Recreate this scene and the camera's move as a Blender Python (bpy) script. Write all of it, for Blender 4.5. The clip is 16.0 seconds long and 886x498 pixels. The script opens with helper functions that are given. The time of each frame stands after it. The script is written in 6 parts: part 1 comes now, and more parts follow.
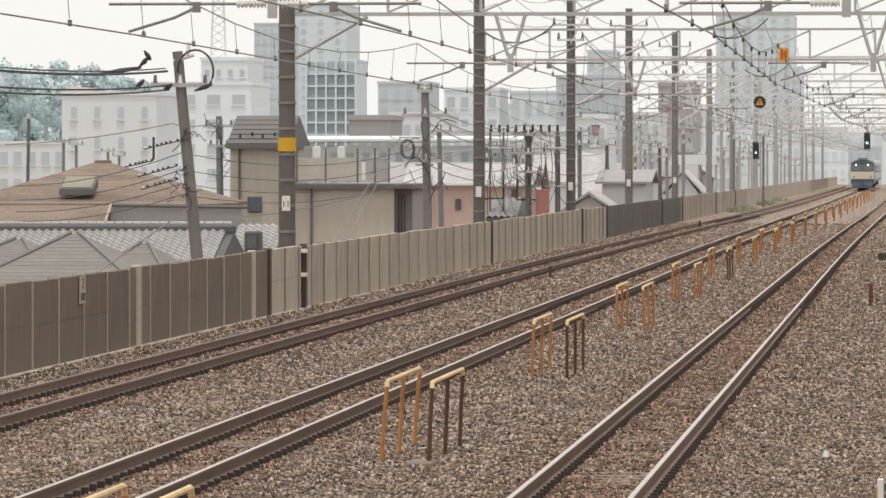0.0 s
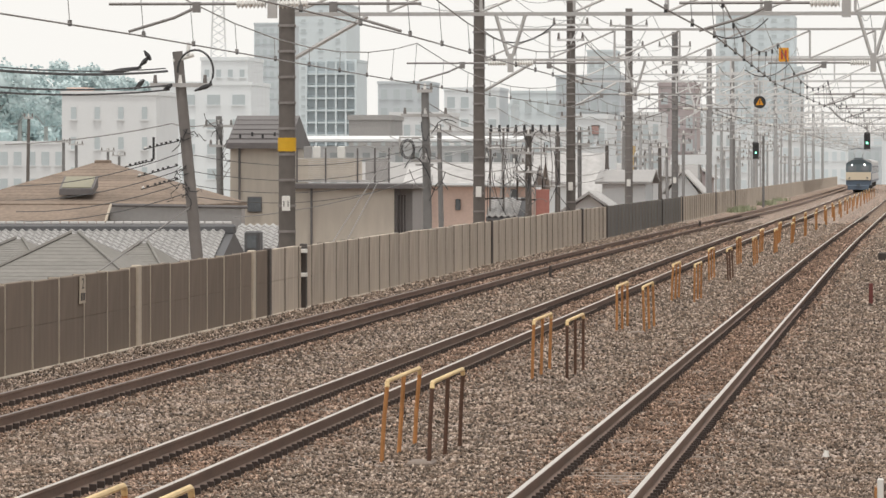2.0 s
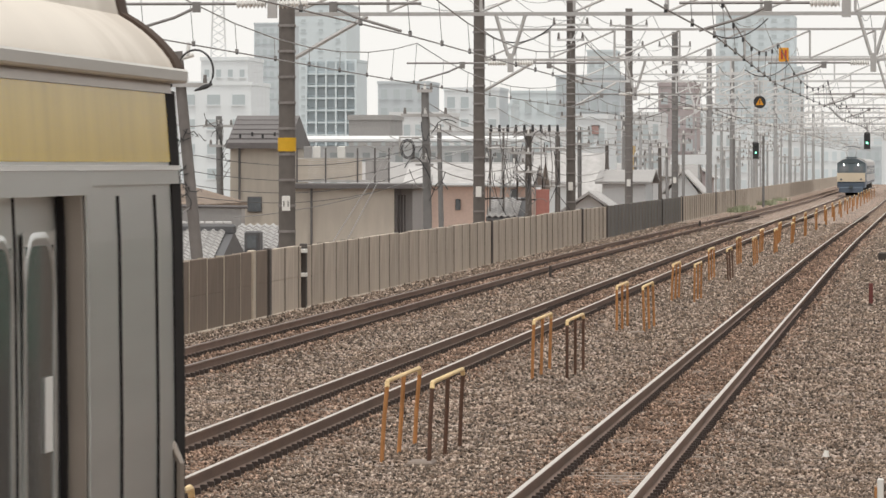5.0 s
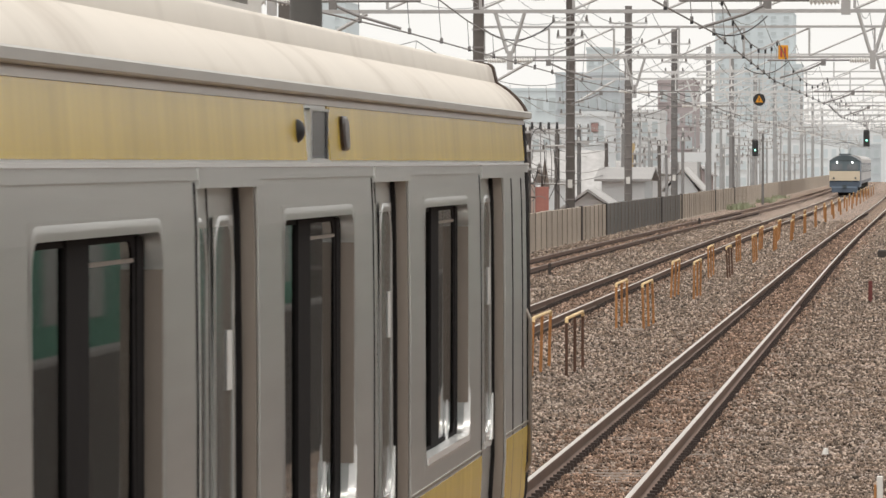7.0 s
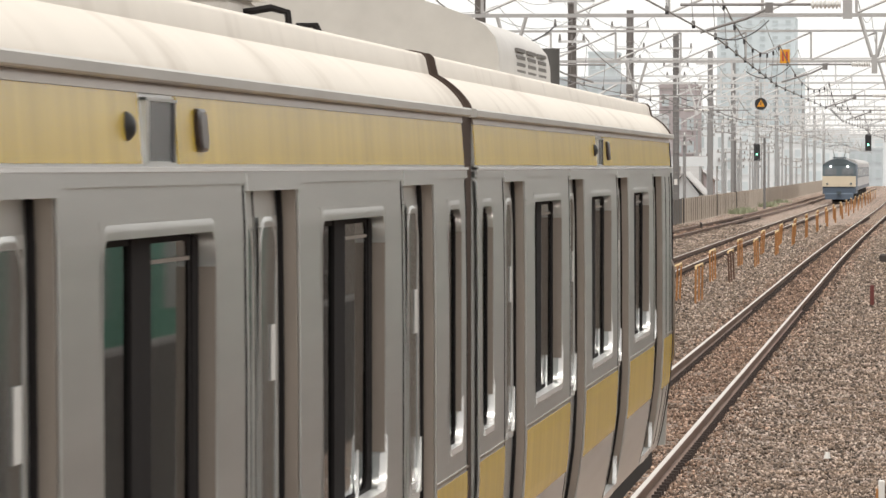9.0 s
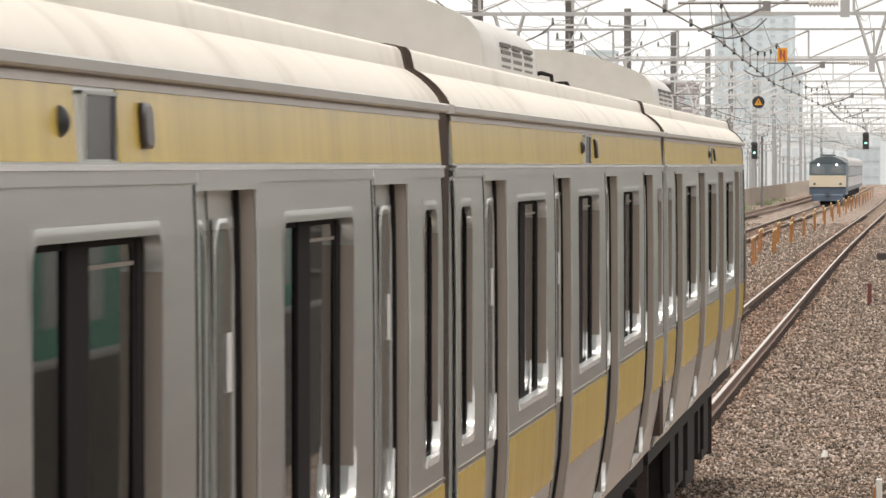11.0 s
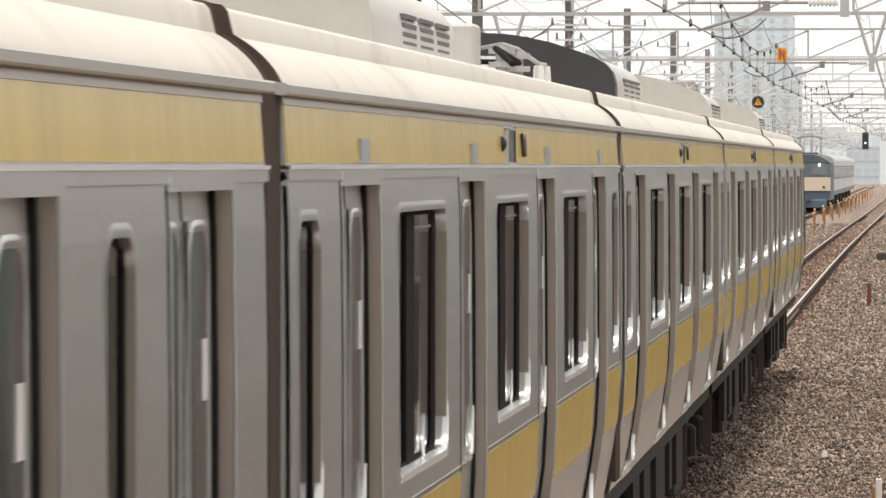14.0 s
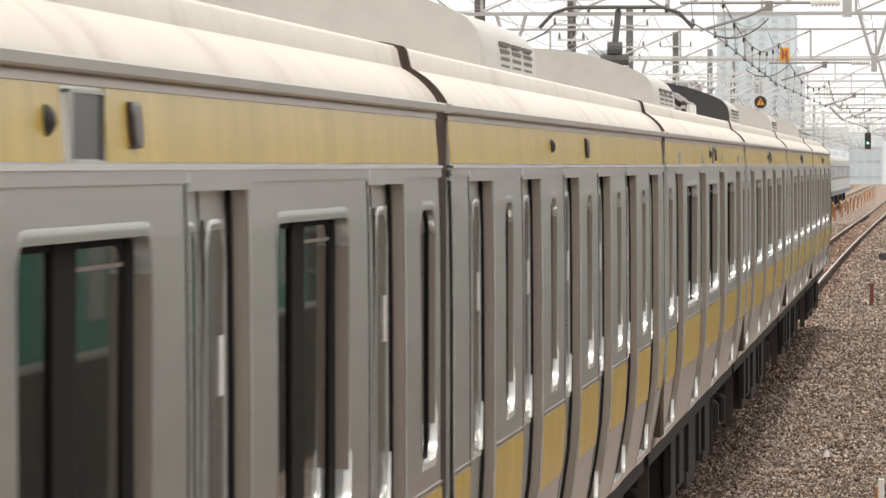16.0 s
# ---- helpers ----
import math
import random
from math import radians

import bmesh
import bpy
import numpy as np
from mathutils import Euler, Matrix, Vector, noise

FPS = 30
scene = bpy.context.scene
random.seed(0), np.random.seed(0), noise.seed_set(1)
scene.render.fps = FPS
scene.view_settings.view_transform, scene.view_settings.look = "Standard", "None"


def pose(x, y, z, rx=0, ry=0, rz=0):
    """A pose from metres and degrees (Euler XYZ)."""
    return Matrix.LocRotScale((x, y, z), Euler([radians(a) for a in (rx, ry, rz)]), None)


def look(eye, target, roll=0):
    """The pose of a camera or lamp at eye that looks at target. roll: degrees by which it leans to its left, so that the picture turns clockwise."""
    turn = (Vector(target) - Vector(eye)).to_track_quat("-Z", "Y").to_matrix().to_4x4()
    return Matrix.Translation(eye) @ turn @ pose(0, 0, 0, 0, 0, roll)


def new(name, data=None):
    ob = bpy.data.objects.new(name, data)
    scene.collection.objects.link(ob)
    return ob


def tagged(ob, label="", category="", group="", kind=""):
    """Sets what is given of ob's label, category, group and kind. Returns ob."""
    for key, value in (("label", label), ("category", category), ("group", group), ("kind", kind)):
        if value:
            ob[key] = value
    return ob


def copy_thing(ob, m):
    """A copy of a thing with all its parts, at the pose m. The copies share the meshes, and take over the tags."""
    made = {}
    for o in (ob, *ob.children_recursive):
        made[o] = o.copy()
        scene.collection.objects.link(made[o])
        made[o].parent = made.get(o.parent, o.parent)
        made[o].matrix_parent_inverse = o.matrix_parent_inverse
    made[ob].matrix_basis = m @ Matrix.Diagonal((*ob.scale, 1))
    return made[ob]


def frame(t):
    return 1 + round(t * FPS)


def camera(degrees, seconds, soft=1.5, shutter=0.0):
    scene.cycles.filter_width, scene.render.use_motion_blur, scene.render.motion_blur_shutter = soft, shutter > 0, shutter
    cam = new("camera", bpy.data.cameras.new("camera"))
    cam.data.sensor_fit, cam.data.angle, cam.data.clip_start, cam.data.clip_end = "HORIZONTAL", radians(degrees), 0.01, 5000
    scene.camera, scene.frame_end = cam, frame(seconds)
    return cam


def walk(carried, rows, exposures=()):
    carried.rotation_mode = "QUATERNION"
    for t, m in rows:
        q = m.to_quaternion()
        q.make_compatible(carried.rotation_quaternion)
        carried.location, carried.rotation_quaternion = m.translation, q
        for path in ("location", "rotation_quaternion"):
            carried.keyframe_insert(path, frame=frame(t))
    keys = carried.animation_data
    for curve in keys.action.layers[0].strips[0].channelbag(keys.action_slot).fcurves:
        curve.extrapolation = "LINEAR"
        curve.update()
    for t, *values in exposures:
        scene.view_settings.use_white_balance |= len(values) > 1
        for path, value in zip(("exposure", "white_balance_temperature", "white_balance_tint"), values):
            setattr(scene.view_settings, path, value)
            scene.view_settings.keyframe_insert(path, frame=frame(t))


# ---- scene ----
cam = camera(8.327, 16.0, soft=1.5, shutter=0.2)
walk(cam, [
    (0.0, pose(0, 0, 3.12, 89.2098, 0, 4.4756)),
    (0.5, pose(0, 0, 3.12, 89.2098, 0, 4.4756)),
    (1.0, pose(0, 0, 3.12, 89.2098, 0, 4.4756)),
    (1.5, pose(0, 0, 3.12, 89.2098, 0, 4.4756)),
    (2.0, pose(0, 0, 3.12, 89.2098, 0, 4.4756)),
    (2.5, pose(0, 0, 3.12, 89.2045, 0, 4.4756)),
    (3.0, pose(0, 0, 3.12, 89.2151, 0, 4.4756)),
    (3.5, pose(0, 0, 3.12, 89.1832, 0, 4.4665)),
    (4.0, pose(0, 0, 3.12, 89.2098, 0, 4.4756)),
    (4.2, pose(0, 0, 3.12, 89.2098, 0, 4.4756)),
    (6.3, pose(0, 0, 3.12, 89.2045, 0, 4.4756)),
    (6.5, pose(0, 0, 3.12, 89.2018, 0, 4.4756)),
    (7.0, pose(0, 0, 3.12, 89.1859, 0, 4.4703)),
    (7.5, pose(0, 0, 3.12, 89.2098, 0, 4.4862)),
    (8.0, pose(0, 0, 3.12, 89.2311, 0, 4.4862)),
    (8.5, pose(0, 0, 3.12, 89.2417, 0, 4.4756)),
    (9.0, pose(0, 0, 3.12, 89.2258, 0, 4.4862)),
    (9.5, pose(0, 0, 3.12, 89.2258, 0, 4.4878)),
    (10.0, pose(0, 0, 3.12, 89.2008, 0, 4.4665)),
    (12.5, pose(0, 0, 3.12, 89.2284, 0, 4.4596)),
    (13.0, pose(0, 0, 3.12, 89.2098, 0, 4.4506)),
    (13.5, pose(0, 0, 3.12, 89.1965, 0, 4.4596)),
    (14.0, pose(0, 0, 3.12, 89.2098, 0, 4.4596)),
    (14.5, pose(0, 0, 3.12, 89.2188, 0, 4.4612)),
    (15.0, pose(0, 0, 3.12, 89.2188, 0, 4.4543)),
    (15.5, pose(0, 0, 3.12, 89.2167, 0, 4.4665)),
    (16.0, pose(0, 0, 3.12, 89.2098, 0, 4.4825)),
], exposures=[(0.0, 0.06), (4.2, 0.06), (6.5, 0.03), (7.5, 0.2), (9.0, 0.31), (16.0, 0.36)])

# ---- world and sun: a bright, hazy overcast ----
world = bpy.data.worlds.new("overcast_sky")
scene.world = world
world.use_nodes = True
wn, wl = world.node_tree.nodes, world.node_tree.links
sky = wn.new("ShaderNodeTexSky")
sky.sky_type, sky.sun_disc = "NISHITA", False
sky.sun_elevation, sky.sun_rotation = radians(78), radians(173)
sky.dust_density, sky.air_density = 6.0, 1.0
sky_gain = wn.new("ShaderNodeVectorMath")
sky_gain.operation = "SCALE"
sky_gain.inputs["Scale"].default_value = 0.09
cloud = wn.new("ShaderNodeMix")
cloud.data_type = "RGBA"
cloud.inputs["Factor"].default_value = 0.9
cloud.inputs["B"].default_value = (0.945, 0.925, 0.885, 1)
wl.new(sky.outputs["Color"], sky_gain.inputs[0])
wl.new(sky_gain.outputs["Vector"], cloud.inputs["A"])
wl.new(cloud.outputs["Result"], wn["Background"].inputs["Color"])
wn["Background"].inputs["Strength"].default_value = 1.08

sun = new("sun", bpy.data.lights.new("sun", "SUN"))
sun.data.energy, sun.data.angle, sun.data.color = 1.7, radians(6), (1.0, 0.95, 0.88)
sun.matrix_basis = look((0.3, -2.5, 12), (0, 0, 0))


# ---- mesh building ----
class Shape:
    """Gathers vertices and faces for one mesh."""

    def __init__(self):
        self.v, self.f = [], []

    def add(self, verts, faces):
        n = len(self.v)
        self.v += [tuple(p) for p in verts]
        self.f += [tuple(i + n for i in f) for f in faces]
        return self

    def box(self, x0, x1, y0, y1, z0, z1):
        return self.add([(x0, y0, z0), (x1, y0, z0), (x1, y1, z0), (x0, y1, z0), (x0, y0, z1), (x1, y0, z1), (x1, y1, z1), (x0, y1, z1)],
                        [(3, 2, 1, 0), (4, 5, 6, 7), (0, 1, 5, 4), (1, 2, 6, 5), (2, 3, 7, 6), (3, 0, 4, 7)])

    def bevelbox(self, x0, x1, y0, y1, z0, z1, b):
        """A box whose upright and top edges are cut off by b."""
        ring = [(x0 + b, y0), (x1 - b, y0), (x1, y0 + b), (x1, y1 - b), (x1 - b, y1), (x0 + b, y1), (x0, y1 - b), (x0, y0 + b)]
        cx, cy = (x0 + x1) / 2, (y0 + y1) / 2
        inner = [(x + (b if x < cx else -b), y + (b if y < cy else -b)) for x, y in ring]
        vs = [(x, y, z0) for x, y in ring] + [(x, y, z1 - b) for x, y in ring] + [(x, y, z1) for x, y in inner]
        fs = [tuple(range(7, -1, -1)), tuple(range(16, 24))]
        for k in (0, 8):
            fs += [(k + i, k + (i + 1) % 8, k + 8 + (i + 1) % 8, k + 8 + i) for i in range(8)]
        return self.add(vs, fs)

    def tube(self, points, r, n=6, r_end=None):
        pts = [Vector(p) for p in points]
        vs, fs = [], []
        for i, p in enumerate(pts):
            d = (pts[min(i + 1, len(pts) - 1)] - pts[max(i - 1, 0)]).normalized()
            a = d.cross(Vector((0, 0, 1)) if abs(d.z) < 0.9 else Vector((1, 0, 0))).normalized()
            b = a.cross(d)
            rr = r if r_end is None else r + (r_end - r) * i / (len(pts) - 1)
            vs += [p + (a * math.cos(k * math.tau / n) + b * math.sin(k * math.tau / n)) * rr for k in range(n)]
        for i in range(len(pts) - 1):
            fs += [(i * n + k, i * n + (k + 1) % n, (i + 1) * n + (k + 1) % n, (i + 1) * n + k) for k in range(n)]
        m = len(vs) - n
        fs += [tuple(range(n - 1, -1, -1)), tuple(range(m, m + n))]
        return self.add(vs, fs)

    def sweep_y(self, profile, y0, y1, closed=True):
        """Pushes a profile of (x, z) along y."""
        n = len(profile)
        vs = [(x, y0, z) for x, z in profile] + [(x, y1, z) for x, z in profile]
        fs = [(i, (i + 1) % n, n + (i + 1) % n, n + i) for i in range(n if closed else n - 1)]
        if closed:
            fs += [tuple(range(n - 1, -1, -1)), tuple(range(n, 2 * n))]
        return self.add(vs, fs)

    def sweep_x(self, profile, x0, x1):
        """Pushes a closed profile of (y, z) along x."""
        n = len(profile)
        vs = [(x0, y, z) for y, z in profile] + [(x1, y, z) for y, z in profile]
        fs = [(i, (i + 1) % n, n + (i + 1) % n, n + i) for i in range(n)]
        fs += [tuple(range(n - 1, -1, -1)), tuple(range(n, 2 * n))]
        return self.add(vs, fs)

    def mesh(self, name, material, smooth=False):
        me = bpy.data.meshes.new(name)
        me.from_pydata(self.v, [], self.f)
        bm = bmesh.new()
        bm.from_mesh(me)
        bmesh.ops.recalc_face_normals(bm, faces=bm.faces)
        bm.to_mesh(me)
        bm.free()
        if material:
            me.materials.append(material)
        if smooth:
            me.polygons.foreach_set("use_smooth", [True] * len(me.polygons))
            me.set_sharp_from_angle(angle=radians(38))
        return me


def part(name, shape, material, parent=None, label="", smooth=False):
    ob = new(name, shape.mesh(name, material, smooth) if isinstance(shape, Shape) else shape)
    ob.parent = parent
    return tagged(ob, label)


def thing(name, label, category, group="", kind="", at=(0, 0, 0)):
    ob = new(name)
    ob.location = at
    ob.empty_display_size = 0.2
    return tagged(ob, label, category, group, kind)


# ---- materials ----
def paint(name, color, rough=0.7, metal=0.0, grain=8.0, vary=0.18, bump=0.1, stain=0.7, spec=0.4, stretch=(1, 1, 1)):
    """A surface with fine grain, broad stains, relief, and a slight change from object to object."""
    m = bpy.data.materials.new(name)
    m.use_nodes = True
    n, l = m.node_tree.nodes, m.node_tree.links
    p = n["Principled BSDF"]
    p.inputs["Roughness"].default_value, p.inputs["Metallic"].default_value = rough, metal
    p.inputs["Specular IOR Level"].default_value = spec
    co = n.new("ShaderNodeTexCoord")
    mp = n.new("ShaderNodeMapping")
    mp.inputs["Scale"].default_value = stretch
    l.new(co.outputs["Object"], mp.inputs["Vector"])
    a, b = n.new("ShaderNodeTexNoise"), n.new("ShaderNodeTexNoise")
    a.inputs["Scale"].default_value, a.inputs["Detail"].default_value = grain, 6
    b.inputs["Scale"].default_value, b.inputs["Detail"].default_value = stain, 3
    l.new(mp.outputs["Vector"], a.inputs["Vector"]), l.new(mp.outputs["Vector"], b.inputs["Vector"])
    info = n.new("ShaderNodeObjectInfo")
    s1, s2 = n.new("ShaderNodeMath"), n.new("ShaderNodeMath")
    s1.operation = s2.operation = "ADD"
    l.new(a.outputs["Fac"], s1.inputs[0]), l.new(b.outputs["Fac"], s1.inputs[1])
    k = n.new("ShaderNodeMath")
    k.operation, k.inputs[1].default_value = "MULTIPLY", 0.28
    l.new(info.outputs["Random"], k.inputs[0])
    l.new(s1.outputs[0], s2.inputs[0]), l.new(k.outputs[0], s2.inputs[1])
    r = n.new("ShaderNodeMapRange")
    r.inputs["From Min"].default_value, r.inputs["From Max"].default_value = 0.65, 1.65
    r.inputs["To Min"].default_value, r.inputs["To Max"].default_value = 1 - vary, 1 + vary
    l.new(s2.outputs[0], r.inputs["Value"])
    c = n.new("ShaderNodeVectorMath")
    c.operation = "SCALE"
    c.inputs[0].default_value = color
    l.new(r.outputs["Result"], c.inputs["Scale"])
    l.new(c.outputs["Vector"], p.inputs["Base Color"])
    if bump:
        u = n.new("ShaderNodeBump")
        u.inputs["Strength"].default_value, u.inputs["Distance"].default_value = bump, 0.02
        l.new(a.outputs["Fac"], u.inputs["Height"])
        l.new(u.outputs["Normal"], p.inputs["Normal"])
    return m


def gravel_material(name, tint, rust):
    """Crushed stone: cells of grey and brown with relief, rust dust in broad drifts."""
    m = bpy.data.materials.new(name)
    m.use_nodes = True
    n, l = m.node_tree.nodes, m.node_tree.links
    p = n["Principled BSDF"]
    p.inputs["Roughness"].default_value, p.inputs["Specular IOR Level"].default_value = 0.9, 0.2
    g = n.new("ShaderNodeNewGeometry")
    v = n.new("ShaderNodeTexVoronoi")
    v.inputs["Scale"].default_value = 19
    l.new(g.outputs["Position"], v.inputs["Vector"])
    ramp = n.new("ShaderNodeValToRGB")
    e = ramp.color_ramp.elements
    e[0].color, e[1].color = (0.10 * tint[0], 0.10 * tint[1], 0.10 * tint[2], 1), (0.50 * tint[0], 0.50 * tint[1], 0.50 * tint[2], 1)
    mid = ramp.color_ramp.elements.new(0.6)
    mid.color = (0.24 * tint[0], 0.24 * tint[1], 0.24 * tint[2], 1)
    sep = n.new("ShaderNodeSeparateColor")
    l.new(v.outputs["Color"], sep.inputs["Color"])
    l.new(sep.outputs["Red"], ramp.inputs["Fac"])
    no = n.new("ShaderNodeTexNoise")
    no.inputs["Scale"].default_value, no.inputs["Detail"].default_value = 0.9, 5
    l.new(g.outputs["Position"], no.inputs["Vector"])
    mr = n.new("ShaderNodeMapRange")
    mr.inputs["From Min"].default_value, mr.inputs["From Max"].default_value = 0.38, 0.68
    mr.inputs["To Min"].default_value, mr.inputs["To Max"].default_value = rust * 0.4, rust
    l.new(no.outputs["Fac"], mr.inputs["Value"])
    mix = n.new("ShaderNodeMix")
    mix.data_type, mix.blend_type = "RGBA", "MULTIPLY"
    mix.inputs["B"].default_value = (0.95, 0.68, 0.50, 1)
    l.new(mr.outputs["Result"], mix.inputs["Factor"])
    l.new(ramp.outputs["Color"], mix.inputs["A"])
    fl = n.new("ShaderNodeTexNoise")
    fl.inputs["Scale"].default_value, fl.inputs["Detail"].default_value, fl.inputs["Roughness"].default_value = 2.6, 8, 0.75
    l.new(g.outputs["Position"], fl.inputs["Vector"])
    fr = n.new("ShaderNodeMapRange")
    fr.inputs["From Min"].default_value, fr.inputs["From Max"].default_value = 0.32, 0.68
    fr.inputs["To Min"].default_value, fr.inputs["To Max"].default_value = 0.45, 1.6
    l.new(fl.outputs["Fac"], fr.inputs["Value"])
    sc = n.new("ShaderNodeVectorMath")
    sc.operation = "SCALE"
    l.new(mix.outputs["Result"], sc.inputs[0])
    l.new(fr.outputs["Result"], sc.inputs["Scale"])
    l.new(sc.outputs["Vector"], p.inputs["Base Color"])
    u = n.new("ShaderNodeBump")
    u.inputs["Strength"].default_value, u.inputs["Distance"].default_value = 1.0, 0.05
    u.invert = True
    l.new(v.outputs["Distance"], u.inputs["Height"])
    l.new(u.outputs["Normal"], p.inputs["Normal"])
    return m


def stone_material(name, tint):
    """Loose stones, each of its own shade."""
    m = bpy.data.materials.new(name)
    m.use_nodes = True
    n, l = m.node_tree.nodes, m.node_tree.links
    p = n["Principled BSDF"]
    p.inputs["Roughness"].default_value, p.inputs["Specular IOR Level"].default_value = 0.88, 0.25
    g = n.new("ShaderNodeNewGeometry")
    ramp = n.new("ShaderNodeValToRGB")
    e = ramp.color_ramp.elements
    e[0].color, e[1].color = (0.05 * tint[0], 0.05 * tint[1], 0.05 * tint[2], 1), (0.62 * tint[0], 0.62 * tint[1], 0.62 * tint[2], 1)
    mid = ramp.color_ramp.elements.new(0.75)
    mid.color = (0.27 * tint[0], 0.25 * tint[1], 0.235 * tint[2], 1)
    l.new(g.outputs["Random Per Island"], ramp.inputs["Fac"])
    no = n.new("ShaderNodeTexNoise")
    no.inputs["Scale"].default_value = 1.1
    l.new(g.outputs["Position"], no.inputs["Vector"])
    mix = n.new("ShaderNodeMix")
    mix.data_type, mix.blend_type = "RGBA", "MULTIPLY"
    mix.inputs["B"].default_value = (0.95, 0.76, 0.60, 1)
    l.new(no.outputs["Fac"], mix.inputs["Factor"])
    l.new(ramp.outputs["Color"], mix.inputs["A"])
    l.new(mix.outputs["Result"], p.inputs["Base Color"])
    return m


def glass_material(name, tint=(0.42, 0.48, 0.46)):
    m = bpy.data.materials.new(name)
    m.use_nodes = True
    n, l = m.node_tree.nodes, m.node_tree.links
    t, g, x, f = n.new("ShaderNodeBsdfTransparent"), n.new("ShaderNodeBsdfGlossy"), n.new("ShaderNodeMixShader"), n.new("ShaderNodeFresnel")
    t.inputs["Color"].default_value = (*tint, 1)
    g.inputs["Roughness"].default_value = 0.02
    f.inputs["IOR"].default_value = 1.45
    k = n.new("ShaderNodeMath")
    k.operation, k.inputs[1].default_value = "MULTIPLY", 0.8
    l.new(f.outputs["Fac"], k.inputs[0])
    l.new(k.outputs[0], x.inputs["Fac"]), l.new(t.outputs[0], x.inputs[1]), l.new(g.outputs[0], x.inputs[2])
    l.new(x.outputs[0], n["Material Output"].inputs["Surface"])
    return m


def roof_material(name, color):
    """Train roof paint: chalky, with soot washed down in streaks across the roof and smudged patches."""
    m = paint(name, color, 0.55, grain=3, vary=0.06, bump=0.02, stain=1.1)
    n, l = m.node_tree.nodes, m.node_tree.links
    p = n["Principled BSDF"]
    base = p.inputs["Base Color"].links[0].from_socket
    co = n.new("ShaderNodeTexCoord")
    mp = n.new("ShaderNodeMapping")
    mp.inputs["Scale"].default_value = (1.2, 1.6, 1.2)
    l.new(co.outputs["Object"], mp.inputs["Vector"])
    streak, patch = n.new("ShaderNodeTexNoise"), n.new("ShaderNodeTexNoise")
    streak.inputs["Scale"].default_value, streak.inputs["Detail"].default_value = 1.3, 3
    patch.inputs["Scale"].default_value, patch.inputs["Detail"].default_value = 0.45, 3
    l.new(mp.outputs["Vector"], streak.inputs["Vector"]), l.new(co.outputs["Object"], patch.inputs["Vector"])
    k = n.new("ShaderNodeMath")
    k.operation = "MULTIPLY"
    l.new(streak.outputs["Fac"], k.inputs[0]), l.new(patch.outputs["Fac"], k.inputs[1])
    r = n.new("ShaderNodeMapRange")
    r.inputs["From Min"].default_value, r.inputs["From Max"].default_value = 0.29, 0.40
    r.inputs["To Min"].default_value, r.inputs["To Max"].default_value = 0.0, 0.5
    l.new(k.outputs[0], r.inputs["Value"])
    mix = n.new("ShaderNodeMix")
    mix.data_type, mix.blend_type = "RGBA", "MULTIPLY"
    mix.inputs["B"].default_value = (0.60, 0.555, 0.52, 1)
    l.new(r.outputs["Result"], mix.inputs["Factor"]), l.new(base, mix.inputs["A"])
    l.new(mix.outputs["Result"], p.inputs["Base Color"])
    return m


def glow(name, color, strength):
    m = bpy.data.materials.new(name)
    m.use_nodes = True
    p = m.node_tree.nodes["Principled BSDF"]
    p.inputs["Emission Color"].default_value, p.inputs["Emission Strength"].default_value = (*color, 1), strength
    return m


GRAVEL = gravel_material("ballast_gravel", (1.3, 1.16, 1.07), 0.75)
STONES = stone_material("ballast_stone", (1.05, 0.95, 0.87))
STONES_RUST = stone_material("rust_dusted_stone", (1.04, 0.82, 0.70))
GRAVEL_RUST = gravel_material("rust_dusted_gravel", (1.05, 0.89, 0.76), 0.75)
SOIL = paint("town_ground", (0.30, 0.28, 0.26), 0.9, grain=3, stain=0.05, vary=0.3)
RAIL_SIDE = paint("rusty_rail", (0.195, 0.132, 0.102), 0.75, 0.1, grain=20, vary=0.3)
RAIL_HEAD = paint("polished_rail_head", (0.66, 0.60, 0.54), 0.36, 1.0, grain=3, vary=0.08, bump=0, stretch=(20, 0.3, 1))
RAIL_DULL = paint("dull_rail_head", (0.19, 0.155, 0.14), 0.5, 0.5, grain=3, vary=0.1, bump=0, stretch=(20, 0.3, 1))
SLEEPER = paint("sleeper_concrete", (0.23, 0.185, 0.155), 0.9, grain=12, vary=0.25)
CLIP = paint("rusty_clip", (0.06, 0.045, 0.04), 0.8, grain=30)
BARRIER_DARK = paint("brown_stained_concrete", (0.178, 0.138, 0.108), 0.9, grain=2.5, vary=0.28, stain=0.8, stretch=(1, 1, 0.35))
BARRIER_LIGHT = paint("grey_stained_concrete", (0.42, 0.36, 0.30), 0.9, grain=2.5, vary=0.35, stain=0.8, stretch=(1, 1, 0.35))
MESH_DARK = paint("dark_fence_panel", (0.12, 0.115, 0.11), 0.8, vary=0.3)
POST_PALE = paint("pale_post", (0.47, 0.405, 0.33), 0.85)
POST_BROWN = paint("brown_steel_post", (0.075, 0.062, 0.055), 0.75, 0.1)
POST_MID = paint("stained_grey_brown_post", (0.21, 0.178, 0.148), 0.85)
POST_DARK = paint("dark_steel_post", (0.07, 0.06, 0.055), 0.7, 0.2)
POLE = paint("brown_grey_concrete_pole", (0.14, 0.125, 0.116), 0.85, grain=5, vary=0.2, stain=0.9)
# Pole tones step paler with distance: haze is put into the base colour.
POLE_MID = paint("mid_brown_and_light_haze_pole", (0.195, 0.18, 0.172), 0.85, grain=5, vary=0.15)
POLE_GREY = paint("hazed_light_grey_pole", (0.28, 0.275, 0.275), 0.85, grain=5, vary=0.1)
